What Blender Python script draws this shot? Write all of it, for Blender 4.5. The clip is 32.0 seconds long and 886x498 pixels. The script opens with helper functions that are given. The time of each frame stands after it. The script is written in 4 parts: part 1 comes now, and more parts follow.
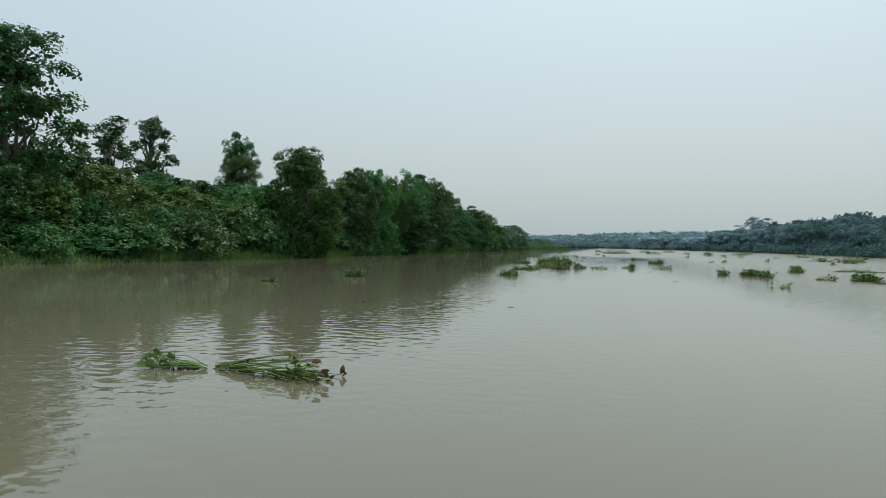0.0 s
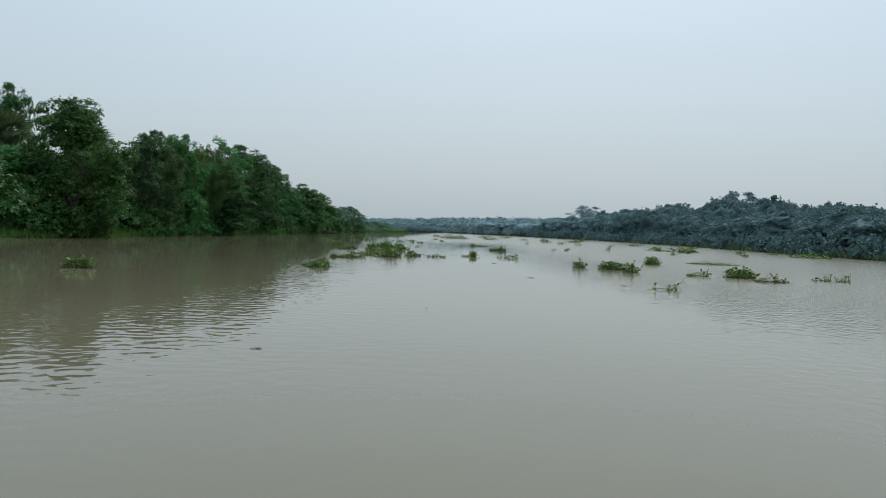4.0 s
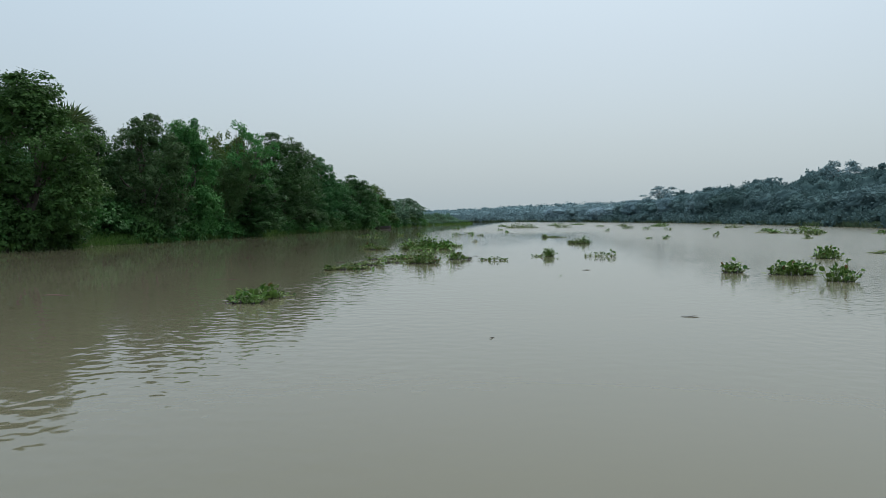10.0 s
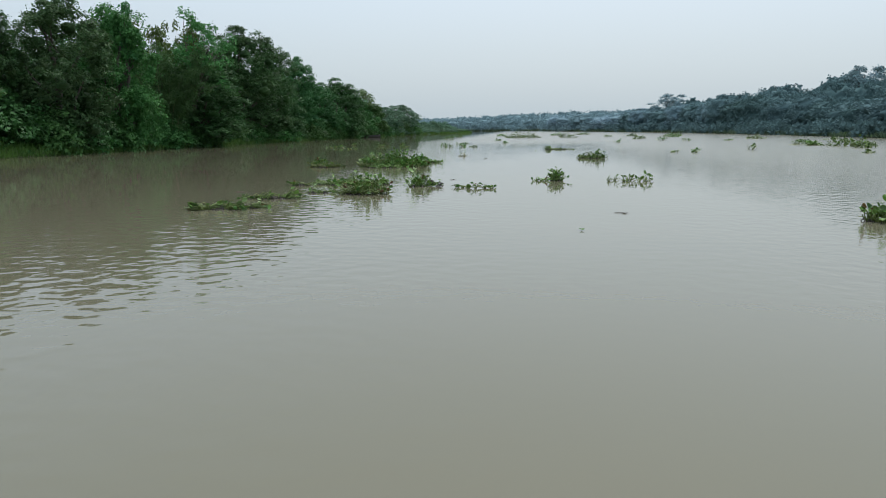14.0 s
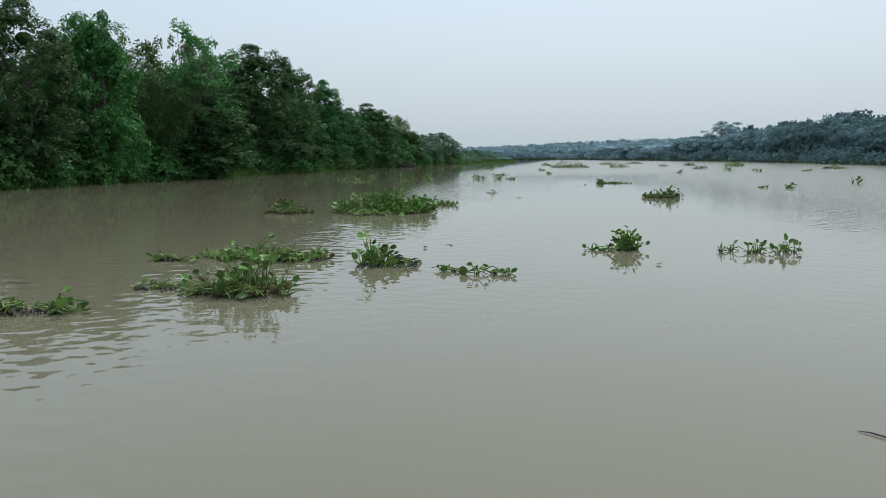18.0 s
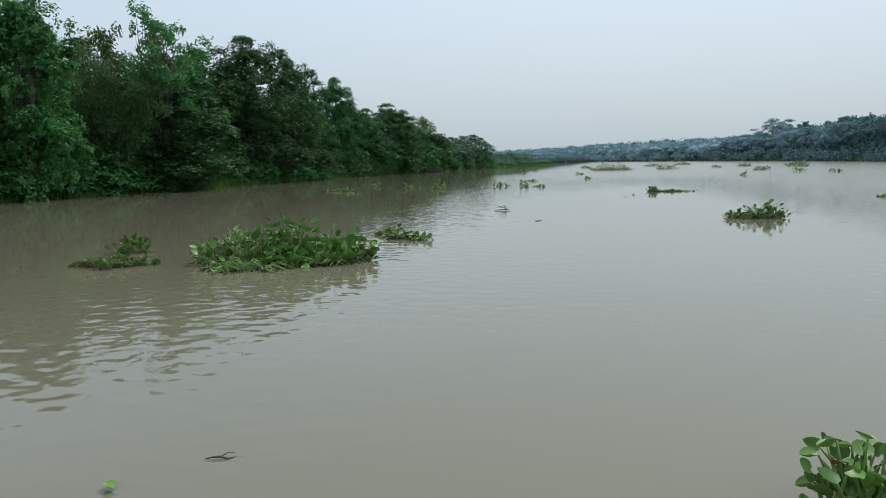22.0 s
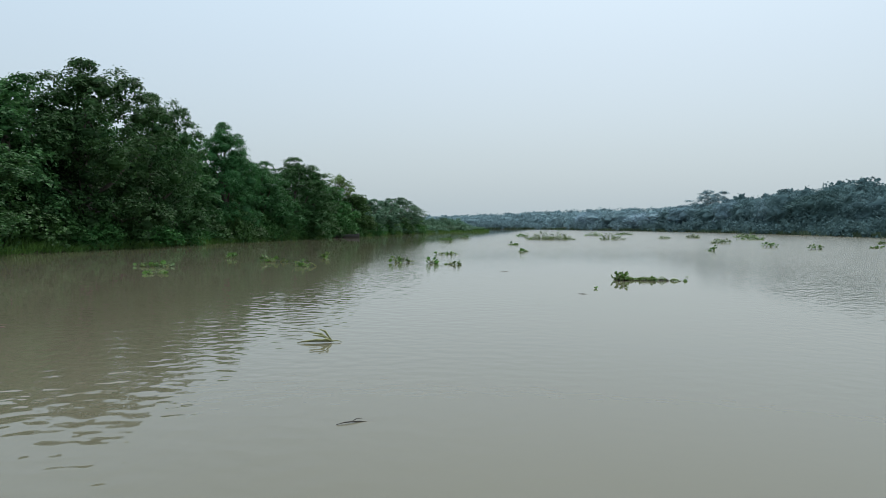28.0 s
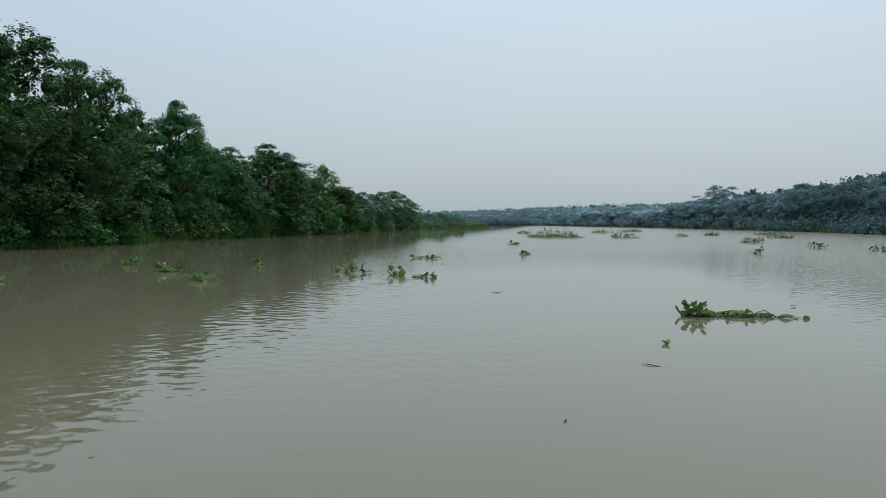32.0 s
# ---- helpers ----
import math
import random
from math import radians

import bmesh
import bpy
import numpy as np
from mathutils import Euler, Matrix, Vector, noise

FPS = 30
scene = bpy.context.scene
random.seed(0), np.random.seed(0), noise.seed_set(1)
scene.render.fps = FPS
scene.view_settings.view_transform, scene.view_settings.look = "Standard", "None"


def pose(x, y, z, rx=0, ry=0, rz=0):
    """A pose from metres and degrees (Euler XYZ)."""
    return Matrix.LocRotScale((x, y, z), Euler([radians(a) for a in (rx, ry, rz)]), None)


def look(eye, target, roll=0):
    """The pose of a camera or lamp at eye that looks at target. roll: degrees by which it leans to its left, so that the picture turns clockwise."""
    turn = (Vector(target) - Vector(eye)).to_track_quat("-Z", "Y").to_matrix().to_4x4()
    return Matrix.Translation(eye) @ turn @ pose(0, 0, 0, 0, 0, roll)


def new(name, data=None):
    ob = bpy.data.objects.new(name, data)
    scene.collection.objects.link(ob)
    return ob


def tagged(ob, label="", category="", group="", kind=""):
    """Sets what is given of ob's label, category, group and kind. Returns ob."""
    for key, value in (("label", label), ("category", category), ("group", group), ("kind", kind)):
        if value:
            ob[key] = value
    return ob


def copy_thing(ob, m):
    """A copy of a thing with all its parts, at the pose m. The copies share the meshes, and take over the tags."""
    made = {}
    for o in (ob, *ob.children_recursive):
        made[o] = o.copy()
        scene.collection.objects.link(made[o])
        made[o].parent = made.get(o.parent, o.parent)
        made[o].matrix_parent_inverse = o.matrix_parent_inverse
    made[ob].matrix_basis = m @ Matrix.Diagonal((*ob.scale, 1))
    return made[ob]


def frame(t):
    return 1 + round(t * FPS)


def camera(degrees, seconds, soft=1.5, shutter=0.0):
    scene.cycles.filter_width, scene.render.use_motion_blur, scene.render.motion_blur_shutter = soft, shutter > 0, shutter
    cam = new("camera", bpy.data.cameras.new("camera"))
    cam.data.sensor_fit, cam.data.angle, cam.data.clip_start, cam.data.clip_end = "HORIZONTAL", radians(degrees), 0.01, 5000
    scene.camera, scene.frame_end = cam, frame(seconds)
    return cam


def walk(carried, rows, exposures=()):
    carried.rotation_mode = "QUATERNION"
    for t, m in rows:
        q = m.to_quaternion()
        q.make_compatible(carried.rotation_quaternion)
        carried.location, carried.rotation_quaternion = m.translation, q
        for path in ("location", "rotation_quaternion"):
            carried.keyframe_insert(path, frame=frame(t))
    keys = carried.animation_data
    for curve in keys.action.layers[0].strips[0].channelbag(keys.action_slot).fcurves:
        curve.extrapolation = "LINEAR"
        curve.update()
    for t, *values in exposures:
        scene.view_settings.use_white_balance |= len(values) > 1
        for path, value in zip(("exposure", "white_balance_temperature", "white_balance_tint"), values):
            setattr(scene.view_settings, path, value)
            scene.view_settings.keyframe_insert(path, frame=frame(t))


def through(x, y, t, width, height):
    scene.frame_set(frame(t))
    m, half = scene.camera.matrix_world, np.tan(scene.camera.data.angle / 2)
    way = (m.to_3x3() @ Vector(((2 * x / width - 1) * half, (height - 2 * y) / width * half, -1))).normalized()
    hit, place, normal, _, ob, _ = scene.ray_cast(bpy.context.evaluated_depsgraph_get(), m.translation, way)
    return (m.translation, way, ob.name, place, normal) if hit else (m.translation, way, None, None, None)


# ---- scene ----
from mathutils import Color

# seconds, x, y, z in metres; heading (left positive), pitch (up positive) and lean in degrees
PATH = [
    (0, 0.00, -0.00, 1.522, 13.41, -0.52, 1.02),
    (0.5, -0.02, 1.10, 1.514, 9.32, -0.43, 1.03),
    (1, -0.04, 2.19, 1.533, 7.24, -1.25, 1.77),
    (1.5, -0.06, 3.29, 1.515, 5.81, -1.51, 1.67),
    (2, -0.07, 4.38, 1.512, 4.26, -1.83, 1.92),
    (2.5, -0.08, 5.48, 1.515, 3.36, -1.58, 1.51),
    (3, -0.10, 6.58, 1.513, 2.47, -2.17, 2.02),
    (3.5, -0.12, 7.67, 1.498, 0.99, -1.65, 2.27),
    (4, -0.15, 8.75, 1.501, 0.93, -1.50, 2.28),
    (4.5, -0.17, 9.84, 1.500, 1.45, -1.88, 1.80),
    (6.5, -0.15, 14.31, 1.515, 1.58, -1.51, 1.29),
    (7, -0.15, 15.42, 1.499, 1.66, -1.72, 0.81),
    (7.5, -0.15, 16.52, 1.501, 2.19, -1.62, 1.03),
    (8, -0.15, 17.62, 1.510, 1.49, -1.67, 1.46),
    (8.5, -0.13, 18.73, 1.518, 2.44, -1.19, 0.98),
    (9, -0.12, 19.83, 1.511, 2.20, -1.35, 0.78),
    (9.5, -0.11, 20.92, 1.514, 4.19, -2.72, 0.79),
    (10, -0.09, 22.00, 1.515, 6.25, -2.34, -0.29),
    (10.5, -0.08, 23.08, 1.491, 7.10, -0.82, 0.08),
    (11, -0.04, 24.16, 1.478, 9.87, -1.19, -0.19),
    (11.5, -0.00, 25.25, 1.489, 9.91, -0.93, 0.07),
    (12, 0.03, 26.36, 1.494, 8.37, -2.55, 0.21),
    (12.5, 0.05, 27.48, 1.478, 6.99, -6.25, 0.04),
    (13, 0.06, 28.59, 1.466, 6.88, -10.82, -0.42),
    (13.5, 0.05, 29.71, 1.478, 5.89, -9.83, -0.22),
    (14, 0.05, 30.81, 1.464, 6.34, -9.37, -0.08),
    (14.5, 0.05, 31.91, 1.466, 7.04, -9.56, -0.16),
    (16.5, 0.04, 36.21, 1.522, 10.09, -7.70, -0.10),
    (17, 0.04, 37.32, 1.526, 10.93, -7.73, -0.26),
    (17.5, 0.03, 38.43, 1.511, 10.02, -7.29, 0.32),
    (18, 0.03, 39.56, 1.501, 9.91, -7.19, -0.05),
    (18.5, 0.01, 40.68, 1.493, 10.45, -7.13, 0.02),
    (19, -0.00, 41.79, 1.497, 10.83, -7.18, 0.06),
    (19.5, -0.01, 42.92, 1.488, 11.16, -7.00, 0.36),
    (20, -0.01, 44.07, 1.495, 11.27, -7.08, 0.36),
    (20.5, -0.02, 45.21, 1.488, 11.20, -6.65, 0.27),
    (21, -0.03, 46.35, 1.489, 11.70, -6.67, -0.22),
    (21.5, -0.05, 47.46, 1.488, 13.25, -7.15, -0.67),
    (22, -0.07, 48.56, 1.484, 13.09, -6.85, -0.95),
    (22.5, -0.10, 49.65, 1.479, 12.98, -5.35, 0.92),
    (23, -0.14, 50.74, 1.478, 12.56, -4.33, 1.65),
    (23.5, -0.19, 51.83, 1.470, 12.10, -3.69, 1.76),
    (24, -0.24, 52.93, 1.450, 10.99, -4.91, 1.94),
    (24.5, -0.31, 54.01, 1.442, 12.19, -4.98, 1.30),
    (26.5, -0.26, 57.95, 1.485, 15.83, -3.30, -0.32),
    (27, -0.29, 58.98, 1.485, 13.66, -3.30, -0.08),
    (27.5, -0.33, 60.02, 1.476, 11.64, -2.52, -0.07),
    (28, -0.37, 61.06, 1.488, 8.26, -1.85, 0.34),
    (28.5, -0.41, 62.10, 1.491, 7.19, -2.71, -0.24),
    (29, -0.44, 63.13, 1.499, 4.80, -2.47, 1.15),
    (29.5, -0.47, 64.16, 1.506, 2.26, -2.44, 1.46),
    (30, -0.50, 65.20, 1.503, 2.13, -1.37, 0.93),
    (30.5, -0.54, 66.28, 1.517, 4.11, -1.60, 0.52),
    (31, -0.59, 67.37, 1.516, 6.35, -1.43, 0.34),
    (31.5, -0.65, 68.46, 1.508, 7.17, -1.78, 0.21),
    (32, -0.69, 69.55, 1.493, 8.38, -2.19, 0.51),
]
cam = camera(62.2, 32.0, soft=0.5)
walk(cam, [(t, pose(x, y, z) @ pose(0, 0, 0, 0, 0, yaw) @ pose(0, 0, 0, 90 + pitch) @ pose(0, 0, 0, 0, 0, lean))
           for t, x, y, z, yaw, pitch, lean in PATH],
     exposures=[(0, 0.1, 6500, 5), (3, 0.08, 6320, 8), (11, 0.07, 6320, 8), (12.2, 0.1, 6320, 8.5), (13.0, 0.36, 6370, 11), (14.5, 0.31, 6270, 10), (21.5, 0.27, 6250, 10), (23, 0.23, 6220, 9), (24.5, 0.27, 6240, 9), (27, 0.26, 6260, 8), (29, 0.14, 6240, 8.5), (31, 0.03, 6240, 8.5), (32, 0.02, 6240, 8.5)])

# ---- sky and sun: a hazy, evenly overcast morning ----
SUN_AZ, SUN_EL = radians(10), radians(58)
world = bpy.data.worlds.new("hazy_sky")
scene.world = world
world.use_nodes = True
wn, wl = world.node_tree.nodes, world.node_tree.links
wn.clear()
out = wn.new("ShaderNodeOutputWorld")
back = wn.new("ShaderNodeBackground")
sky = wn.new("ShaderNodeTexSky")
sky.sky_type, sky.sun_disc = "NISHITA", False
sky.sun_elevation, sky.sun_rotation = SUN_EL, SUN_AZ
sky.air_density, sky.dust_density, sky.ozone_density = 1.0, 6.0, 1.0
coord = wn.new("ShaderNodeTexCoord")
split = wn.new("ShaderNodeSeparateXYZ")
ramp = wn.new("ShaderNodeValToRGB")
ramp.color_ramp.elements[0].position, ramp.color_ramp.elements[0].color = 0.0, (0.392, 0.452, 0.480, 1)
ramp.color_ramp.elements[1].position, ramp.color_ramp.elements[1].color = 1.0, (0.80, 0.88, 0.94, 1)
for at, col in ((0.10, (0.398, 0.465, 0.503, 1)), (0.22, (0.425, 0.505, 0.563, 1)), (0.38, (0.470, 0.577, 0.650, 1))):
    ramp.color_ramp.elements.new(at).color = col
add = wn.new("ShaderNodeMix")
add.data_type, add.blend_type = "RGBA", "ADD"
add.inputs[0].default_value = 0.028
wl.new(coord.outputs["Generated"], split.inputs[0])
wl.new(split.outputs["Z"], ramp.inputs[0])
wl.new(ramp.outputs[0], add.inputs[6])
wl.new(sky.outputs[0], add.inputs[7])
wl.new(add.outputs[2], back.inputs["Color"])
back.inputs["Strength"].default_value = 1.0
wl.new(back.outputs[0], out.inputs[0])

sun = new("sun", bpy.data.lights.new("sun", "SUN"))
sun.data.energy, sun.data.angle, sun.data.color = 1.5, radians(20), (1.0, 0.96, 0.9)
sun.matrix_world = look((0, 0, 0), (-math.sin(SUN_AZ) * math.cos(SUN_EL), -math.cos(SUN_AZ) * math.cos(SUN_EL), -math.sin(SUN_EL)))


# ---- materials ----
def nodes_of(name):
    m = bpy.data.materials.new(name)
    m.use_nodes = True
    n, l = m.node_tree.nodes, m.node_tree.links
    return m, n, l, n["Principled BSDF"]


def leaf_material(name, dark, light, rough=0.5, through=0.3, dead=0.0, gloss=0.4):
    """Leaves: each blade takes its own shade, each plant its own drift of hue; light passes through."""
    m, n, l, b = nodes_of(name)
    geo, info = n.new("ShaderNodeNewGeometry"), n.new("ShaderNodeObjectInfo")
    mix = n.new("ShaderNodeValToRGB")
    e = mix.color_ramp.elements
    e[0].color, e[1].color = (*dark, 1), (*light, 1)
    if dead:
        e.new(1.0 - dead).color = (*light, 1)
        e[-1].color = (0.19, 0.12, 0.045, 1)
        e[-2].position = 1.0 - dead
    tex = n.new("ShaderNodeTexNoise")
    tex.inputs["Scale"].default_value = 0.9
    tc = n.new("ShaderNodeTexCoord")
    l.new(tc.outputs["Object"], tex.inputs["Vector"])
    both, wrap, a = n.new("ShaderNodeMath"), n.new("ShaderNodeMath"), n.new("ShaderNodeMath")
    both.operation, wrap.operation, a.operation = "ADD", "FRACT", "MULTIPLY_ADD"
    a.inputs[1].default_value, a.inputs[2].default_value = 0.65, 0.0
    l.new(geo.outputs["Random Per Island"], both.inputs[0])
    l.new(info.outputs["Random"], both.inputs[1])
    l.new(both.outputs[0], wrap.inputs[0])
    l.new(wrap.outputs[0], a.inputs[0])
    a2 = n.new("ShaderNodeMath")
    a2.operation = "MULTIPLY_ADD"
    a2.inputs[1].default_value = 0.35
    l.new(tex.outputs["Fac"], a2.inputs[0])
    l.new(a.outputs[0], a2.inputs[2])
    l.new(a2.outputs[0], mix.inputs[0])
    hsv = n.new("ShaderNodeHueSaturation")
    v = n.new("ShaderNodeMapRange")
    v.inputs["To Min"].default_value, v.inputs["To Max"].default_value = 0.75, 1.25
    h = n.new("ShaderNodeMapRange")
    h.inputs["To Min"].default_value, h.inputs["To Max"].default_value = 0.485, 0.52
    l.new(info.outputs["Random"], v.inputs["Value"])
    l.new(info.outputs["Random"], h.inputs["Value"])
    l.new(v.outputs[0], hsv.inputs["Value"])
    l.new(h.outputs[0], hsv.inputs["Hue"])
    l.new(mix.outputs[0], hsv.inputs["Color"])
    l.new(hsv.outputs[0], b.inputs["Base Color"])
    b.inputs["Roughness"].default_value = rough
    b.inputs["Specular IOR Level"].default_value = gloss
    tr = n.new("ShaderNodeBsdfTranslucent")
    l.new(hsv.outputs[0], tr.inputs["Color"])
    ms = n.new("ShaderNodeMixShader")
    ms.inputs[0].default_value = through
    l.new(b.outputs[0], ms.inputs[1])
    l.new(tr.outputs[0], ms.inputs[2])
    l.new(ms.outputs[0], n["Material Output"].inputs[0])
    return m


def solid_material(name, dark, light, scale, rough=0.8, bump=0.3, stretch=(1, 1, 1)):
    m, n, l, b = nodes_of(name)
    tc, mp = n.new("ShaderNodeTexCoord"), n.new("ShaderNodeMapping")
    mp.inputs["Scale"].default_value = stretch
    l.new(tc.outputs["Object"], mp.inputs[0])
    big, fine = n.new("ShaderNodeTexNoise"), n.new("ShaderNodeTexNoise")
    big.inputs["Scale"].default_value, fine.inputs["Scale"].default_value = scale, scale * 9
    fine.inputs["Detail"].default_value = 6
    l.new(mp.outputs[0], big.inputs["Vector"])
    l.new(mp.outputs[0], fine.inputs["Vector"])
    av = n.new("ShaderNodeMath")
    av.operation = "MULTIPLY_ADD"
    av.inputs[1].default_value = 0.5
    hv = n.new("ShaderNodeMath")
    hv.operation = "MULTIPLY"
    hv.inputs[1].default_value = 0.5
    l.new(fine.outputs["Fac"], hv.inputs[0])
    l.new(big.outputs["Fac"], av.inputs[0])
    l.new(hv.outputs[0], av.inputs[2])
    r = n.new("ShaderNodeValToRGB")
    r.color_ramp.elements[0].position, r.color_ramp.elements[1].position = 0.3, 0.7
    r.color_ramp.elements[0].color, r.color_ramp.elements[1].color = (*dark, 1), (*light, 1)
    l.new(av.outputs[0], r.inputs[0])
    l.new(r.outputs[0], b.inputs["Base Color"])
    b.inputs["Roughness"].default_value = rough
    bp = n.new("ShaderNodeBump")
    bp.inputs["Strength"].default_value = bump
    l.new(av.outputs[0], bp.inputs["Height"])
    l.new(bp.outputs[0], b.inputs["Normal"])
    return m


def water_material():
    """Silty river water: an opaque brown body under a smooth, rippled surface."""
    m, n, l, b = nodes_of("silty_water")
    tc = n.new("ShaderNodeTexCoord")

    def tex(scale, detail, sx, sy, rough=0.5):
        mp, t = n.new("ShaderNodeMapping"), n.new("ShaderNodeTexNoise")
        mp.inputs["Scale"].default_value = (sx, sy, 1)
        t.inputs["Scale"].default_value, t.inputs["Detail"].default_value, t.inputs["Roughness"].default_value = scale, detail, rough
        l.new(tc.outputs["Object"], mp.inputs[0])
        l.new(mp.outputs[0], t.inputs["Vector"])
        return t

    silt = tex(0.05, 4, 1, 0.6)
    r = n.new("ShaderNodeValToRGB")
    r.color_ramp.elements[0].position, r.color_ramp.elements[1].position = 0.35, 0.65
    r.color_ramp.elements[0].color, r.color_ramp.elements[1].color = (0.133, 0.123, 0.081, 1), (0.151, 0.141, 0.096, 1)
    l.new(silt.outputs["Fac"], r.inputs[0])
    l.new(r.outputs[0], b.inputs["Base Color"])
    b.inputs["Roughness"].default_value = 0.035
    b.inputs["IOR"].default_value = 1.33
    small, swell, patch, fine = tex(2.3, 0.9, 1.9, 2.0, 0.4), tex(0.45, 0.5, 0.5, 1.3), tex(0.06, 3, 1.0, 0.6), tex(3.4, 2.0, 1.5, 1.1)
    # the sheltered water by the wooded bank lies calm, the open river is ruffled
    place = n.new("ShaderNodeSeparateXYZ")
    l.new(tc.outputs["Object"], place.inputs[0])
    calm, open_ = n.new("ShaderNodeMapRange"), n.new("ShaderNodeMapRange")
    calm.inputs["From Min"].default_value, calm.inputs["From Max"].default_value = 0.42, 0.66
    calm.inputs["To Min"].default_value, calm.inputs["To Max"].default_value = 0.55, 1.0
    open_.inputs["From Min"].default_value, open_.inputs["From Max"].default_value = 0.0, 1.0
    open_.inputs["To Min"].default_value, open_.inputs["To Max"].default_value = 0.0, 1.6
    l.new(patch.outputs["Fac"], calm.inputs["Value"])

    def times(a_, b_):
        q = n.new("ShaderNodeMath")
        q.operation = "MULTIPLY"
        l.new(a_, q.inputs[0])
        l.new(b_, q.inputs[1])
        return q.outputs[0]

    def ramp_of(value, lo, hi):
        q = n.new("ShaderNodeMapRange")
        q.interpolation_type = "SMOOTHSTEP"
        q.inputs["From Min"].default_value, q.inputs["From Max"].default_value = lo, hi
        l.new(value, q.inputs["Value"])
        return q.outputs[0]

    # the breeze reaches the far side and the long reach up river
    breeze = n.new("ShaderNodeMath")
    breeze.operation = "MAXIMUM"
    l.new(ramp_of(place.outputs["X"], 0.0, 13.0), breeze.inputs[0])
    l.new(times(ramp_of(place.outputs["Y"], 78.0, 125.0), ramp_of(place.outputs["X"], -13.0, -3.0)), breeze.inputs[1])
    l.new(breeze.outputs[0], open_.inputs["Value"])
    rough = n.new("ShaderNodeMapRange")
    rough.inputs["To Min"].default_value, rough.inputs["To Max"].default_value = 0.028, 0.2
    l.new(breeze.outputs[0], rough.inputs["Value"])
    l.new(rough.outputs[0], b.inputs["Roughness"])
    quiet = n.new("ShaderNodeMapRange")
    quiet.inputs["From Min"].default_value, quiet.inputs["From Max"].default_value = -5.0, 0.5
    quiet.inputs["To Min"].default_value, quiet.inputs["To Max"].default_value = 1.0, 0.12
    l.new(place.outputs["X"], quiet.inputs["Value"])
    lee = n.new("ShaderNodeMapRange")
    lee.inputs["From Min"].default_value, lee.inputs["From Max"].default_value = -9.5, -4.6
    lee.inputs["To Min"].default_value, lee.inputs["To Max"].default_value = 0.1, 1.0
    l.new(place.outputs["X"], lee.inputs["Value"])
    ruffle = times(times(fine.outputs["Fac"], open_.outputs[0]), calm.outputs[0])
    b0, b1, b2 = n.new("ShaderNodeBump"), n.new("ShaderNodeBump"), n.new("ShaderNodeBump")
    for node, far_, height in ((b2, 0.002, swell.outputs["Fac"]), (b1, 0.017, times(times(times(small.outputs["Fac"], calm.outputs[0]), quiet.outputs[0]), lee.outputs[0])), (b0, 0.022, ruffle)):
        node.inputs["Strength"].default_value, node.inputs["Distance"].default_value = 1.0, far_
        l.new(height, node.inputs["Height"])
    l.new(b2.outputs[0], b1.inputs["Normal"])
    l.new(b1.outputs[0], b0.inputs["Normal"])
    l.new(b0.outputs[0], b.inputs["Normal"])
    return m


WATER = water_material()
SOIL = solid_material("bank_soil", (0.05, 0.055, 0.025), (0.10, 0.095, 0.05), 0.5, 0.9)
BARK = solid_material("bark", (0.05, 0.042, 0.034), (0.14, 0.12, 0.095), 2.0, 0.85, 0.6, (1, 1, 0.3))
PALE_BARK = solid_material("pale_bark", (0.16, 0.15, 0.12), (0.30, 0.28, 0.23), 2.0, 0.8, 0.5, (1, 1, 0.3))
CULM = solid_material("bamboo_culm", (0.10, 0.14, 0.05), (0.22, 0.24, 0.10), 1.2, 0.5, 0.1, (1, 1, 0.2))
LEAF_DEEP = leaf_material("deep_green_leaf", (0.026, 0.074, 0.028), (0.096, 0.222, 0.072), gloss=0.1)
LEAF_MID = leaf_material("mid_green_leaf", (0.036, 0.100, 0.032), (0.120, 0.268, 0.074), gloss=0.1)
LEAF_BROWN = leaf_material("bronze_green_leaf", (0.032, 0.072, 0.030), (0.108, 0.185, 0.070), dead=0.03, gloss=0.1)
LEAF_YELLOW = leaf_material("yellow_green_leaf", (0.040, 0.085, 0.018), (0.150, 0.215, 0.045), gloss=0.25)
LEAF_BAMBOO = leaf_material("bamboo_leaf", (0.040, 0.085, 0.026), (0.115, 0.190, 0.062))
LEAF_VINE = leaf_material("creeper_leaf", (0.030, 0.085, 0.022), (0.095, 0.235, 0.060), gloss=0.3)
LEAF_GRASS = leaf_material("bank_grass_blade", (0.050, 0.110, 0.018), (0.140, 0.240, 0.050))
# haze over the bank's far end, put into the leaf colour
LEAF_HAZY = leaf_material("hazed_bank_leaf", (0.072, 0.145, 0.092), (0.165, 0.278, 0.165), gloss=0.05)
# distance haze painted into three wood leaf colours, paler and bluer up river
LEAF_FAR = leaf_material("hazed_far_wood_leaf", (0.099, 0.164, 0.168), (0.118, 0.190, 0.190), rough=1.0, gloss=0.0, through=0.2)
LEAF_BEND = leaf_material("hazed_bend_wood_leaf", (0.152, 0.237, 0.256), (0.174, 0.264, 0.280), rough=1.0, gloss=0.0, through=0.2)
LEAF_FARTHER = leaf_material("hazed_distant_wood_leaf", (0.245, 0.350, 0.388), (0.270, 0.380, 0.415), rough=1.0, gloss=0.0, through=0.2)
LEAF_FAR_GRASS = leaf_material("far_bank_grass", (0.070, 0.125, 0.070), (0.120, 0.190, 0.110))
LEAF_PALM = leaf_material("palm_leaf", (0.035, 0.070, 0.025), (0.105, 0.150, 0.055), dead=0.1)
PAD = leaf_material("hyacinth_leaf", (0.018, 0.052, 0.010), (0.180, 0.318, 0.066), rough=0.38, through=0.15, dead=0.04, gloss=0.3)
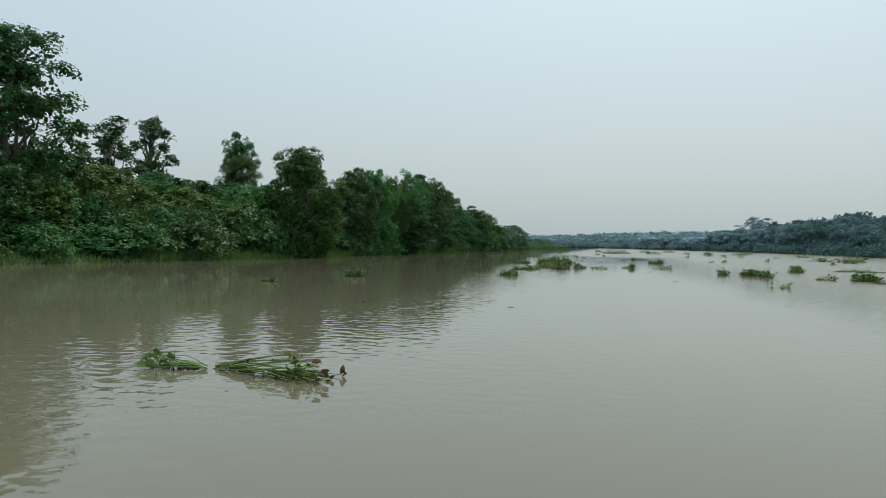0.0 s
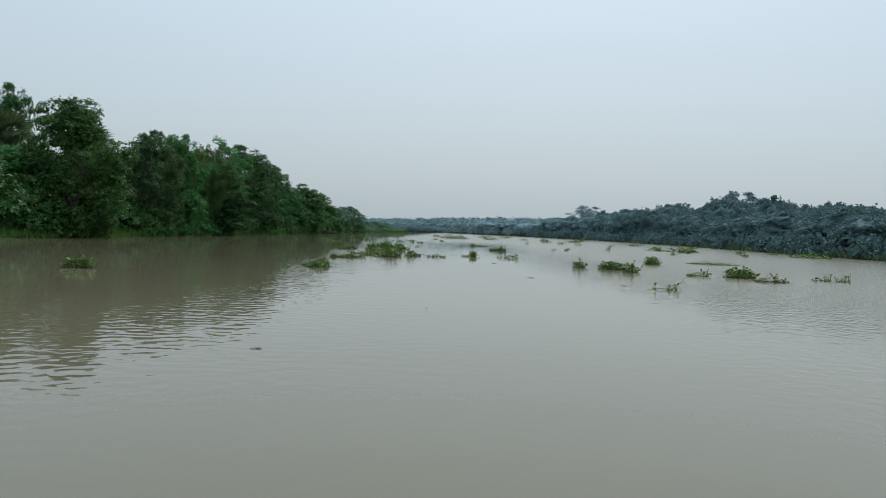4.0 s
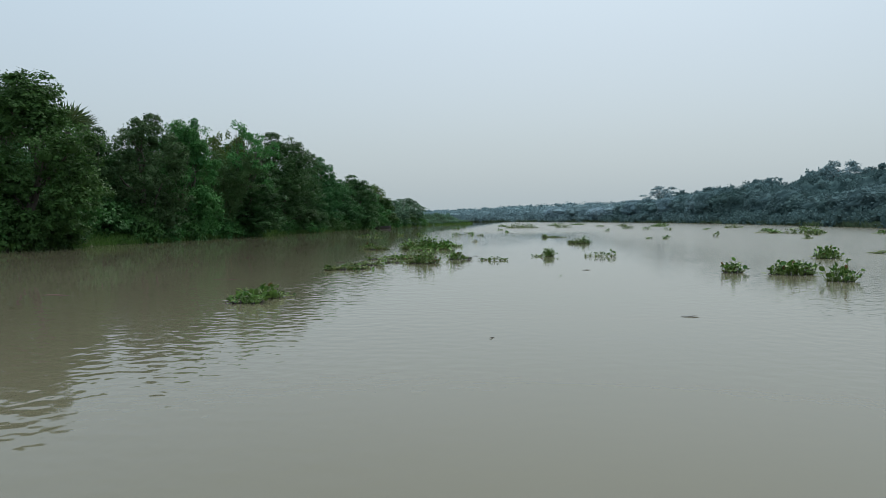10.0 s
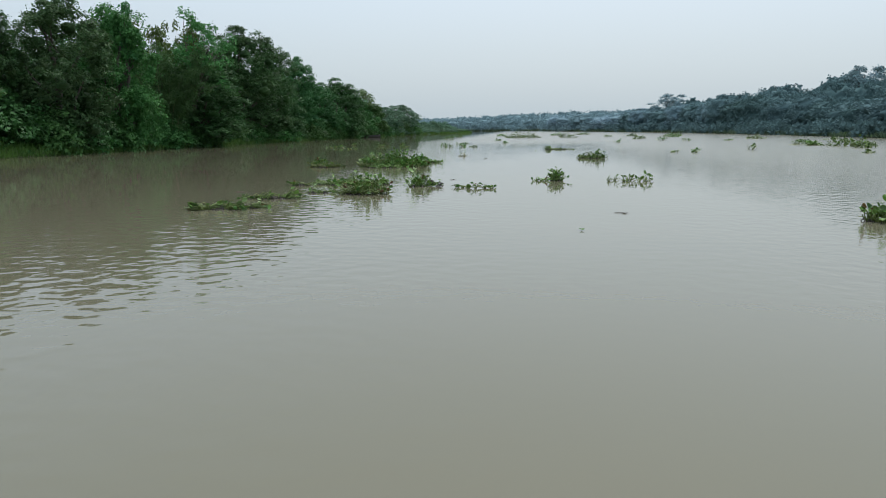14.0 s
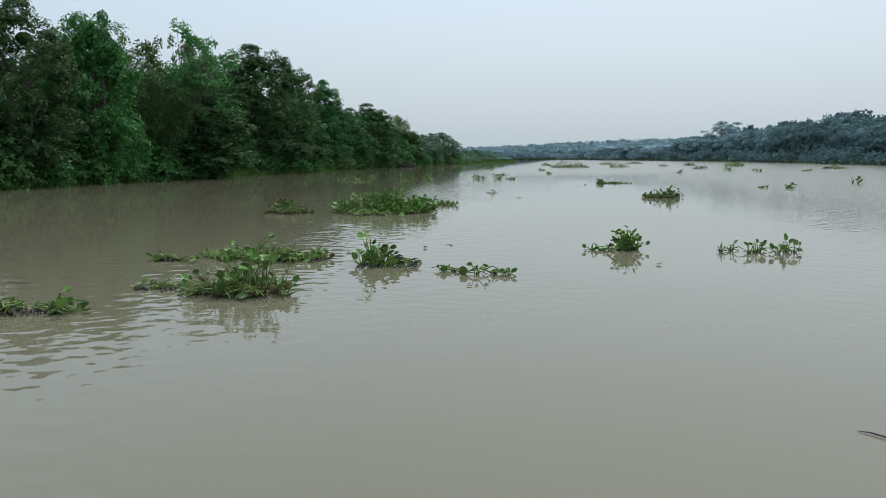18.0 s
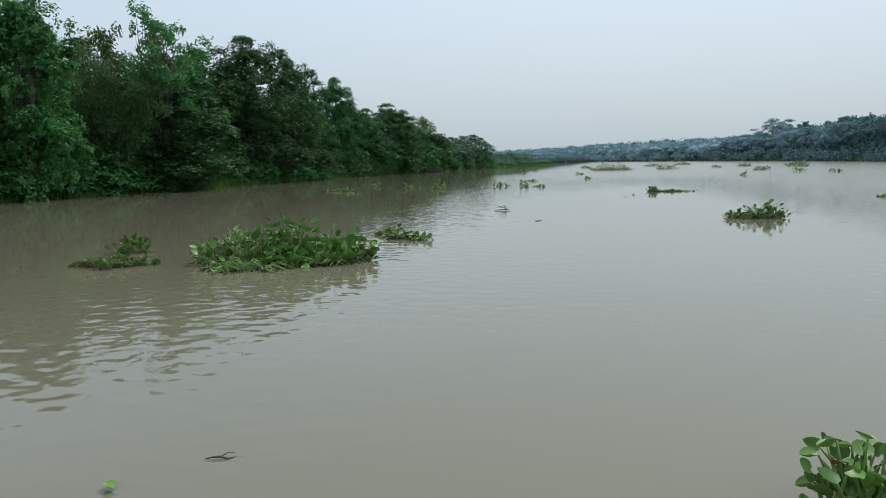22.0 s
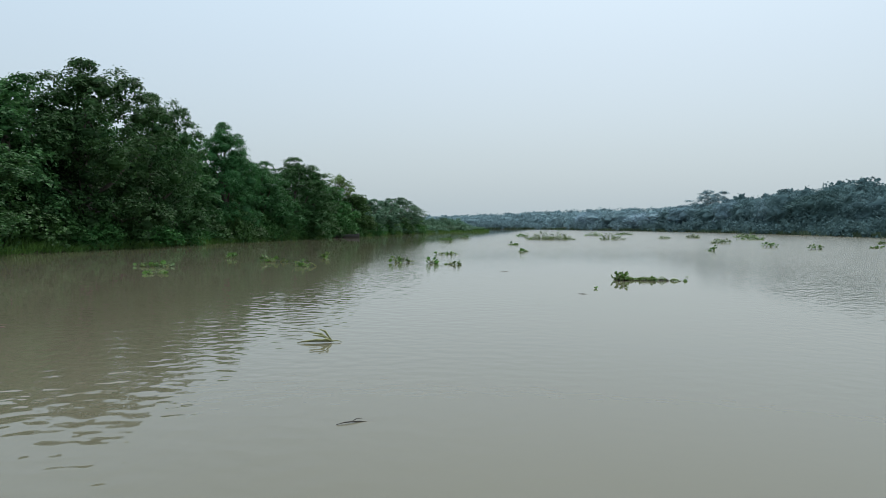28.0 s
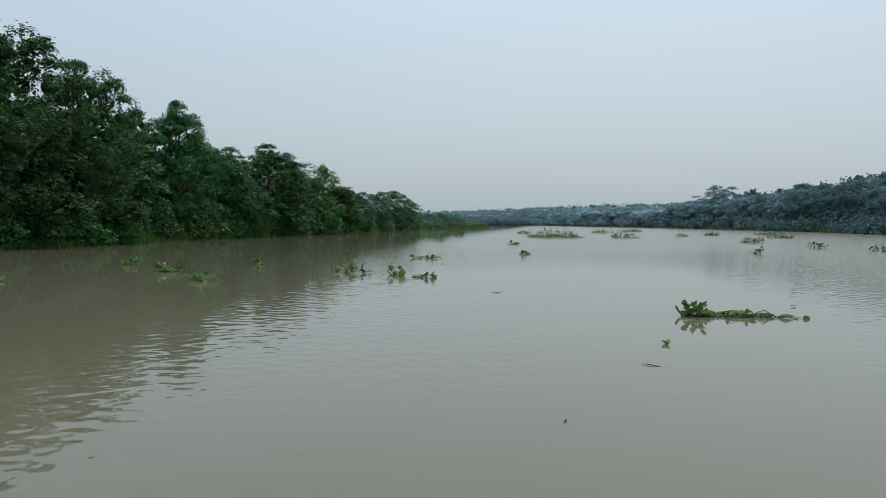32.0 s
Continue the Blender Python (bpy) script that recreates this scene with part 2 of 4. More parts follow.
PAD_BROWN = leaf_material("withered_hyacinth_leaf", (0.075, 0.045, 0.020), (0.200, 0.125, 0.055), rough=0.6, through=0.15)
STEM = leaf_material("hyacinth_stem", (0.045, 0.095, 0.018), (0.220, 0.300, 0.075), rough=0.5, through=0.1, dead=0.16)
ROOT = solid_material("wet_roots", (0.012, 0.010, 0.008), (0.050, 0.040, 0.026), 14.0, 0.6, 0.8)
TWIG = solid_material("wet_twig", (0.040, 0.033, 0.025), (0.11, 0.09, 0.065), 12.0, 0.6, 0.5)
WOOD = solid_material("weathered_boat_wood", (0.15, 0.135, 0.115), (0.40, 0.37, 0.33), 3.0, 0.85, 0.7, (1, 0.12, 1))
DARK_WOOD = solid_material("tarred_boat_wood", (0.020, 0.018, 0.016), (0.055, 0.048, 0.040), 3.0, 0.7, 0.6, (1, 0.12, 1))
PALE_STALK = solid_material("pale_leaf_stalk", (0.16, 0.17, 0.06), (0.36, 0.34, 0.15), 9.0, 0.6, 0.3)
BOARD = solid_material("pale_board", (0.36, 0.32, 0.27), (0.50, 0.45, 0.39), 5.0, 0.8, 0.15)


# ---- mesh helpers ----
class Build:
    """Collects vertices and faces of one mesh."""

    def __init__(self):
        self.v, self.f = [], []

    def tube(self, pts, radii, sides=6):
        pts = [Vector(p) for p in pts]
        base = len(self.v)
        for i, p in enumerate(pts):
            d = (pts[min(i + 1, len(pts) - 1)] - pts[max(i - 1, 0)]).normalized()
            u = d.orthogonal().normalized() if abs(d.z) > 0.95 else d.cross(Vector((0, 0, 1))).normalized()
            w = d.cross(u)
            for k in range(sides):
                a = 2 * math.pi * k / sides
                self.v.append(tuple(p + (u * math.cos(a) + w * math.sin(a)) * radii[i]))
        for i in range(len(pts) - 1):
            for k in range(sides):
                a, b = base + i * sides + k, base + i * sides + (k + 1) % sides
                self.f.append((a, b, b + sides, a + sides))
        self.f.append(tuple(base + k for k in range(sides))[::-1])
        self.f.append(tuple(base + (len(pts) - 1) * sides + k for k in range(sides)))

    def blades(self, base, along, side, up):
        """Folded leaf blades from arrays of roots, lengthwise and sideways vectors, and lifts."""
        k = len(self.v)
        mid = base + along * 0.5
        quad = np.stack([base, mid + side + up, base + along, mid - side + up], 1).reshape(-1, 3)
        self.v.extend(map(tuple, quad.tolist()))
        for i in range(len(base)):
            j = k + 4 * i
            self.f.append((j, j + 1, j + 2))
            self.f.append((j, j + 2, j + 3))

    def lump(self, rng_, c, r, flat=0.8, around=10, rows=7):
        """A closed, uneven mass of foliage that fills the inside of a crown."""
        k = len(self.v)
        q_ = rng_.uniform(0.9, 1.1, (rows + 1, around))
        self.v.append((c[0], c[1], c[2] - r * flat))
        for i in range(1, rows):
            e = math.pi * (i / rows - 0.5)
            for j in range(around):
                q, s_ = 2 * math.pi * (j + 0.5 * (i % 2)) / around, r * q_[i, j]
                self.v.append((c[0] + math.cos(q) * math.cos(e) * s_, c[1] + math.sin(q) * math.cos(e) * s_, c[2] + math.sin(e) * s_ * flat))
        self.v.append((c[0], c[1], c[2] + r * flat))
        top_ = len(self.v) - 1
        for j in range(around):
            j2 = (j + 1) % around
            self.f.append((k, k + 1 + j2, k + 1 + j))
            for i in range(rows - 2):
                a0 = k + 1 + i * around
                self.f.append((a0 + j, a0 + j2, a0 + around + j2, a0 + around + j))
            a0 = k + 1 + (rows - 2) * around
            self.f.append((a0 + j, a0 + j2, top_))

    def canopy(self, rng_, c, wide, high, around=40, rows=20, rough=0.12):
        """The closed inner mass of one tree's foliage, from the ground at c to its top; returns points on the outside of the crown."""
        k, outer = len(self.v), []
        mid = Vector((c[0], c[1], c[2] + high * 0.5))
        shift = rng_.normal(size=(rows + 1, around, 3)) * rough
        for i in range(rows + 1):
            e = math.pi * (i / rows - 0.5)
            for j in range(around):
                q = 2 * math.pi * (j + 0.5 * (i % 2)) / around
                p = Vector((math.cos(q) * math.cos(e) ** 0.75 * wide * 0.5, math.sin(q) * math.cos(e) ** 0.75 * wide * 0.5, math.sin(e) * high * 0.5))
                at = p + mid
                knob = 0.26 * noise.noise(at * 0.28) + 0.16 * noise.noise(at * 0.7) + 0.08 * noise.noise(at * 1.7)
                self.v.append(tuple(mid + p * (0.80 + knob) + Vector(shift[i, j])))
                outer.append(tuple(mid + p * (0.93 + knob)))
        for i in range(rows):
            for j in range(around):
                a, b = k + i * around + j, k + i * around + (j + 1) % around
                self.f.append((a, b, b + around))
                self.f.append((a, b + around, a + around))
        return outer

    def mesh(self, name, material, smooth=False):
        me = bpy.data.meshes.new(name)
        me.from_pydata(self.v, [], self.f)
        me.materials.append(material)
        if smooth:
            me.polygons.foreach_set("use_smooth", [True] * len(me.polygons))
        me.update()
        return me


def part(name, data, material, parent, label="", smooth=False):
    me = data.mesh(name, material, smooth) if isinstance(data, Build) else data
    ob = new(name, me)
    ob.parent = parent
    if label:
        ob["label"] = label
    return ob


def unit(a):
    return a / np.maximum(np.linalg.norm(a, axis=-1, keepdims=True), 1e-6)


def sprays(rng, build, centres, radii, per, leaf, flat=0.8, k=6, droop=0.25, slim=0.34, out_bias=0.25, jitter=0.42, skyward=0.35):
    """Leaf sprays on the skin of many small lumps of foliage."""
    centres, radii = np.asarray(centres, float), np.asarray(radii, float)
    c, r = np.repeat(centres, per, 0), np.repeat(radii, per)
    d = rng.normal(size=(len(c), 3))
    d[:, 2] += out_bias * 2
    d = unit(d)
    p = c + d * (r * rng.uniform(0.55, 1.12, len(c)))[:, None] * np.array((1, 1, flat))
    p, d = np.repeat(p, k, 0), np.repeat(d, k, 0)
    face = unit(d + rng.normal(size=p.shape) * jitter + np.array((0, 0, skyward)))
    along = unit(np.cross(face, rng.normal(size=p.shape)) + d * 0.25 + np.array((0, 0, -droop)))
    size = leaf * rng.uniform(0.6, 1.3, len(p))[:, None]
    side = unit(np.cross(along, face))
    up = np.cross(side, along)
    build.blades(p + rng.normal(size=p.shape) * leaf * 0.4, along * size, side * size * slim, up * size * 0.12)


def crooked(rng, a, b, n, wob):
    a, b = Vector(a), Vector(b)
    out_ = []
    for i in range(n + 1):
        t = i / n
        p = a.lerp(b, t)
        if 0 < i < n:
            p += Vector(rng.normal(size=3) * wob)
        out_.append(p)
    return out_


def tree_parts(name, seed, height, width, leaf_mat, bark, lumps, lump_r, per, leaf, low=0.2, shape="round", flat=0.8, slim=0.34, droop=0.25, lobes=6, boughs=12, bias=0.75, jitter=0.34, core=0.0):
    """A tree on the origin: an Empty with a trunk, limbs and a crown of lumps of leaf sprays."""
    rng = np.random.default_rng(seed)
    top = new(name)
    cs, rs = [], []
    for i in range(lumps):
        t = (i + 0.5) / lumps
        z = low + (1 - low) * t
        a = i * 2.39996 + rng.uniform(-0.5, 0.5)
        if shape == "round":
            u = (z - low) / (1 - low)
            reach = math.sqrt(max(0.05, 1 - (2 * u - 0.75) ** 2 * 0.62)) * rng.uniform(0.5, 1.08)
        elif shape == "tall":
            u = (z - low) / (1 - low)
            reach = (1 - 0.6 * abs(2 * u - 0.9)) * rng.uniform(0.2, 1.2)
        elif shape == "layered":
            u = (z - low) / (1 - low)
            z = low + (1 - low) * (round(u * 5) / 5 + rng.uniform(-0.04, 0.04))
            reach = (1.05 - 0.75 * u) * rng.uniform(0.25, 1.0)
        else:
            u = (z - low) / (1 - low)
            reach = rng.uniform(0.2, 1.0)
        r = lump_r * rng.uniform(0.7, 1.25)
        rad = max(0.0, width / 2 * reach - r * (0.5 if shape == "round" else 0.2))
        cs.append((math.cos(a) * rad, math.sin(a) * rad, max(height * z - r * 0.7, r * 0.6)))
        rs.append(r)
    crown = Build()
    if core:
        for c, r in zip(cs, rs):
            crown.lump(rng, c, r * core, flat)
    subs, sub_r = [], []
    for c, r in zip(cs, rs):
        for q in range(lobes):
            d = unit(rng.normal(size=3) + np.array((c[0] / width, c[1] / width, 0.55)))
            subs.append(tuple(np.array(c) + d * r * np.array((0.85, 0.85, 0.7))))
            sub_r.append(r * rng.uniform(0.38, 0.62))
    sprays(rng, crown, subs, sub_r, per, leaf, flat, slim=slim, droop=droop, out_bias=bias, jitter=jitter)
    if per > 9:
        sprays(rng, crown, cs, [r * 0.85 for r in rs], per, leaf * 1.1, flat, k=5, slim=0.45)
    trunk = Build()
    lean = rng.normal(size=2) * width * 0.04
    stem = crooked(rng, (0, 0, -0.4), (lean[0], lean[1], height * 0.86), 6, width * 0.02)
    r0 = 0.028 * height
    trunk.tube(stem, [r0 * (1.25 - 1.1 * i / 6) for i in range(7)], 8)
    part("trunk", trunk, bark, top, smooth=True)
    for c, r in list(zip(cs, rs))[:: max(1, lumps // boughs)]:
        limbs = Build()
        t = min(0.8, max(0.18, (c[2] / height) - 0.22))
        i = int(t * 6)
        root = stem[i].lerp(stem[min(i + 1, 6)], t * 6 - i)
        limbs.tube(crooked(rng, root, c, 4, width * 0.025), [r0 * q for q in (0.5, 0.38, 0.28, 0.2, 0.1)], 5)
        part("limb", limbs, bark, top, smooth=True)
    part("crown", crown, leaf_mat, top)
    return top


PLACED = {}


def plant(kind, x, y, z, sx, sz, turn, label, category="tree", group="", lean=(0, 0)):
    """Sets the first plant of a kind itself, then copies of it."""
    m = pose(x, y, z, lean[0], lean[1], turn) @ Matrix.Diagonal((sx, sx, sz, 1))
    src = KINDS[kind]
    if kind in PLACED:
        ob = copy_thing(src, pose(x, y, z, lean[0], lean[1], turn))
        ob.matrix_basis = m
    else:
        ob = src
        ob.matrix_basis = m
        PLACED[kind] = True
    return tagged(ob, label, category, group)


# ---- ground, river and shores ----
LEFT = [(-120, -40), (20, -32), (40, -28.5), (60, -26), (90, -25.5), (125, -25.5), (180, -25), (205, -23.5), (228, -19), (243, -15.5), (256, -24), (300, -75), (350, -170), (420, -420)]
RIGHT = [(-120, 42), (60, 46), (95, 47.5), (150, 50), (200, 50), (250, 44), (300, 28), (350, 0), (400, -48), (460, -140), (520, -300), (600, -700)]


def along_shore(table, y):
    return float(np.interp(y, [p[0] for p in table], [p[1] for p in table]))


def ground_z(x, y):
    a, b = along_shore(LEFT, y) - x, x - along_shore(RIGHT, y)
    d = max(a, b)
    if d < 0:
        return max(-1.6, d * 0.35) - 0.02
    rise = 1.6 if a > b else 1.1
    return rise * (1 - math.exp(-d / 3.5)) + 0.5 * (1 - math.exp(-d / 60)) + 0.12 * noise.noise(Vector((x * 0.2, y * 0.2, 0)))


xs = [-3000, -1500, -800, -400, -250, -150, -100, -75, -58] + list(np.arange(-46, -10, 1.0)) + list(np.arange(-10, 40, 5.0)) + list(np.arange(40, 62, 1.0)) + [70, 90, 130, 200, 350, 700, 1500, 3000]
ys = [-3000, -1200, -500, -250, -120] + list(np.arange(-60, 300, 4.0)) + list(np.arange(300, 620, 12.0)) + [680, 800, 1100, 1800, 3500]
g = Build()
for yy in ys:
    for xx in xs:
        g.v.append((xx, yy, ground_z(xx, yy)))
for j in range(len(ys) - 1):
    for i in range(len(xs) - 1):
        a = j * len(xs) + i
        g.f.append((a, a + 1, a + 1 + len(xs), a + len(xs)))
ground = new("ground", g.mesh("ground", SOIL, True))
tagged(ground, "dark earth river banks under grass and creepers", "ground", kind="structure")

w = Build()
for yy in (-3000, 0, 300, 3500):
    for xx in (-3000, 0, 3000):
        w.v.append((xx, yy, 0))
for j in range(3):
    for i in range(2):
        a = j * 3 + i
        w.f.append((a, a + 1, a + 4, a + 3))
water = new("water", w.mesh("water", WATER))
tagged(water, "calm silty brown river water with fine ripples", "river", kind="structure")

# ---- plant kinds, each built once ----
def bamboo(name, seed, height, width, culms, leaf):
    rng = np.random.default_rng(seed)
    top = new(name)
    leaves = Build()
    cs, rs = [], []
    for i in range(culms):
        a, r = rng.uniform(0, 6.283), width * 0.16 * math.sqrt(rng.uniform(0, 1))
        foot = Vector((math.cos(a) * r, math.sin(a) * r, -0.3))
        b = a + rng.normal() * 0.5
        h, reach = height * rng.uniform(0.72, 1.0), width * rng.uniform(0.12, 0.5)
        pts = []
        for k in range(8):
            t = k / 7
            pts.append(foot + Vector((math.cos(b) * reach * t ** 2.2, math.sin(b) * reach * t ** 2.2, h * (t - 0.12 * t ** 4))))
        culm = Build()
        culm.tube(pts, [0.045 * (1.05 - 0.95 * k / 7) for k in range(8)], 5)
        part("culm", culm, CULM, top, smooth=True)
        for k in range(9):
            t = 0.3 + 0.7 * k / 8
            i0 = min(6, int(t * 7))
            cs.append(tuple(pts[i0].lerp(pts[i0 + 1], t * 7 - i0) + Vector(rng.normal(size=3) * 0.3)))
            rs.append(0.55 * rng.uniform(0.6, 1.3))
    sprays(rng, leaves, cs, rs, 24, leaf, 0.8, k=5, droop=0.75, slim=0.13)
    part("crown", leaves, LEAF_BAMBOO, top)
    return top


def fan_palm(name, seed, height):
    rng = np.random.default_rng(seed)
    top = new(name)
    t = Build()
    t.tube([(0, 0, -0.4), (0.1, 0, height * 0.3), (0.15, 0.05, height * 0.6), (0.1, 0.1, height * 0.84)], [0.32, 0.24, 0.21, 0.2], 9)
    part("trunk", t, BARK, top, smooth=True)
    for i in range(26):
        a = i * 2.39996
        tilt = 1.35 - 2.3 * (i / 25)
        d = Vector((math.cos(a) * math.cos(tilt), math.sin(a) * math.cos(tilt), math.sin(tilt)))
        root = Vector((0.1, 0.1, height * 0.84))
        tip = root + d * rng.uniform(0.7, 1.0)
        f_ = Build()
        f_.tube([root, tip], [0.035, 0.02], 4)
        side = d.orthogonal().normalized()
        n_ = 17
        dirs = []
        for k in range(n_):
            q = (k / (n_ - 1) - 0.5) * 4.0
            v = Matrix.Rotation(q, 3, d.cross(side)) @ d
            dirs.append(tuple(v + Vector((0, 0, -0.12))))
        dirs = unit(np.array(dirs))
        base = np.repeat(np.array([tuple(tip)]), n_, 0)
        nrm = np.array(tuple(d.cross(side)))
        wide = unit(np.cross(dirs, nrm)) * 0.065
        f_.blades(base, dirs * rng.uniform(1.15, 1.5), wide, np.repeat(nrm[None] * 0.03, n_, 0))
        part("frond", f_, LEAF_PALM, top)
    return top


def sparse_crown(name, seed, height, width, leaf_mat, lumps, per, leaf, slim):
    """A thin, see-through crown of leaf tufts on long bare branches."""
    rng = np.random.default_rng(seed)
    top = new(name)
    stem = crooked(rng, (0, 0, -0.4), (0.2, 0, height * 0.75), 6, 0.12)
    t = Build()
    t.tube(stem, [0.16 - 0.018 * i for i in range(7)], 7)
    part("trunk", t, BARK, top, smooth=True)
    leaves, cs, rs = Build(), [], []
    for i in range(lumps):
        a = rng.uniform(0, 6.283)
        q = rng.uniform(0.3, 1.0) * width / 2
        c = (math.cos(a) * q, math.sin(a) * q, height * rng.uniform(0.6, 0.98))
        cs.append(c)
        rs.append(rng.uniform(0.3, 0.6))
        limbs = Build()
        limbs.tube(crooked(rng, stem[3 + i % 4], c, 4, 0.15), [0.05, 0.04, 0.03, 0.02, 0.008], 4)
        part("limb", limbs, BARK, top, smooth=True)
    sprays(rng, leaves, cs, rs, per, leaf, 0.9, k=5, droop=0.5, slim=slim)
    part("crown", leaves, leaf_mat, top)
    return top


def bush(name, seed, height, width, leaf_mat, lumps, per, leaf, k=6):
    rng = np.random.default_rng(seed)
    top = new(name)
    cs, rs = [], []
    for i in range(lumps):
        a, q = i * 2.39996, math.sqrt((i + 0.5) / lumps)
        r = width * 0.2 * rng.uniform(0.8, 1.3)
        cs.append((math.cos(a) * q * width * 0.36, math.sin(a) * q * width * 0.36, max(height * (1 - q * q * 0.75) * rng.uniform(0.7, 1.0) - r * 0.6, r * 0.4)))
        rs.append(r)
    leaves = Build()
    sprays(rng, leaves, cs, rs, per, leaf, 0.85, k=k, droop=0.3, slim=0.4)
    for c in cs[::4]:
        stems = Build()
        stems.tube(crooked(rng, (c[0] * 0.2, c[1] * 0.2, -0.2), c, 3, 0.08), [0.05, 0.04, 0.03, 0.012], 4)
        part("stem", stems, BARK, top)
    part("foliage", leaves, leaf_mat, top)
    return top


def dome_tree(name, seed, height, width, leaf_mat, bark):
    """A full-crowned tree as it shows far off: trunk, boughs and a knobbly crown fringed with leaf sprays."""
    rng = np.random.default_rng(seed)
    top = new(name)
    crown = Build()
    skin = crown.canopy(rng, (0.2, 0.0, 0.4), width, height - 0.4)
    some = [skin[int(i)] for i in rng.integers(0, len(skin), 260)]
    sprays(rng, crown, some, rng.uniform(0.3, 0.75, len(some)), 2, 0.42, 0.85, k=5, slim=0.5, out_bias=-0.1, jitter=0.7, skyward=-0.25)
    stem = crooked(rng, (0, 0, -0.4), (0.2, 0.1, height * 0.8), 5, 0.15)
    b = Build()
    b.tube(stem, [0.34 - 0.05 * i for i in range(6)], 8)
    part("trunk", b, bark, top, smooth=True)
    for i in range(3):
        b = Build()
        a = i * 2.1 + rng.uniform(0, 1)
        b.tube(crooked(rng, stem[2], (math.cos(a) * width * 0.3, math.sin(a) * width * 0.3, height * 0.7), 3, 0.2), [0.16, 0.12, 0.08, 0.04], 5)
        part("limb", b, bark, top, smooth=True)
    part("crown", crown, leaf_mat, top, smooth=True)
    return top


KINDS = {
    "round_a": tree_parts("broadleaf_tree", 1, 9.0, 7.4, LEAF_DEEP, BARK, 28, 1.3, 34, 0.14, low=0.10, slim=0.4, core=0.3),
    "round_b": tree_parts("broadleaf_tree", 2, 9.0, 7.4, LEAF_MID, BARK, 42, 1.25, 26, 0.165, low=0.05, slim=0.4, core=0.3),
    "round_c": tree_parts("broadleaf_tree", 3, 9.0, 7.4, LEAF_BROWN, BARK, 30, 1.2, 34, 0.14, low=0.10, slim=0.4, core=0.3),
    "round_d": tree_parts("broadleaf_tree", 4, 9.0, 6.4, LEAF_DEEP, BARK, 26, 1.25, 32, 0.15, low=0.06, slim=0.4, core=0.3),
    "fill_a": tree_parts("wood_tree", 21, 9.0, 7.4, LEAF_DEEP, BARK, 18, 1.5, 12, 0.25, low=0.10, boughs=4, slim=0.42, core=0.35),
    "fill_b": tree_parts("wood_tree", 22, 9.0, 7.4, LEAF_MID, BARK, 18, 1.5, 12, 0.25, low=0.10, boughs=4, slim=0.42, core=0.35),
    "fill_c": tree_parts("wood_tree", 23, 9.0, 7.4, LEAF_BROWN, BARK, 18, 1.5, 12, 0.24, low=0.10, boughs=4, slim=0.42, core=0.35),
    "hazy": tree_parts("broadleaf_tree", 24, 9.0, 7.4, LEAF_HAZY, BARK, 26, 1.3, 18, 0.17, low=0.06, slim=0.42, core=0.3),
    "layered": tree_parts("spreading_tree", 5, 13.0, 11.0, LEAF_DEEP, BARK, 44, 1.3, 14, 0.24, low=0.26, shape="layered", flat=0.5),
    "tall": tree_parts("tall_slender_tree", 6, 15.0, 5.4, LEAF_DEEP, PALE_BARK, 15, 1.0, 15, 0.24, low=0.42, shape="tall"),
    "tall_b": tree_parts("tall_slender_tree", 7, 15.0, 5.4, LEAF_DEEP, BARK, 15, 1.05, 14, 0.24, low=0.45, shape="tall"),
    "yellow": tree_parts("yellow_green_tree", 8, 5.5, 7.0, LEAF_YELLOW, BARK, 26, 1.0, 15, 0.19, low=0.25, flat=0.5),
    "bamboo": bamboo("bamboo_clump", 9, 8.5, 7.0, 22, 0.30),
    "airy": sparse_crown("thin_crowned_tree", 10, 11.0, 5.0, LEAF_MID, 40, 16, 0.24, 0.24),
    "airy_b": sparse_crown("thin_crowned_tree", 11, 8.0, 3.6, LEAF_YELLOW, 22, 14, 0.24, 0.25),
    "sprig": sparse_crown("slender_sapling", 31, 8.0, 0.9, LEAF_DEEP, 5, 22, 0.16, 0.4),
    "bush_a": bush("shrub", 12, 2.6, 3.6, LEAF_VINE, 16, 38, 0.16),
    "bush_b": bush("shrub", 13, 2.6, 3.6, LEAF_DEEP, 15, 36, 0.17),
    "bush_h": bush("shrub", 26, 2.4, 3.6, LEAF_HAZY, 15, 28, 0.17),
    "bush_c": bush("shrub", 14, 2.2, 3.6, LEAF_MID, 15, 38, 0.16),
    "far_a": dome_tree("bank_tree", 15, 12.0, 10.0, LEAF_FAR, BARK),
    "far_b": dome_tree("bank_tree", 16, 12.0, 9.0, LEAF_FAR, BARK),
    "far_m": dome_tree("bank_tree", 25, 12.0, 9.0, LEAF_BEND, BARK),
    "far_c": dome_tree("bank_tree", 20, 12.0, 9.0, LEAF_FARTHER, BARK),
    # crown lightened with the distant wood's leaf colour, which has the haze painted in
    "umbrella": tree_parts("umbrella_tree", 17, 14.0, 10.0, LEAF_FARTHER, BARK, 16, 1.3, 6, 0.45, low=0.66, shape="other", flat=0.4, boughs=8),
}
palm = fan_palm("fan_palm", 18, 9.6)
palm_b = fan_palm("fan_palm", 19, 7.4)

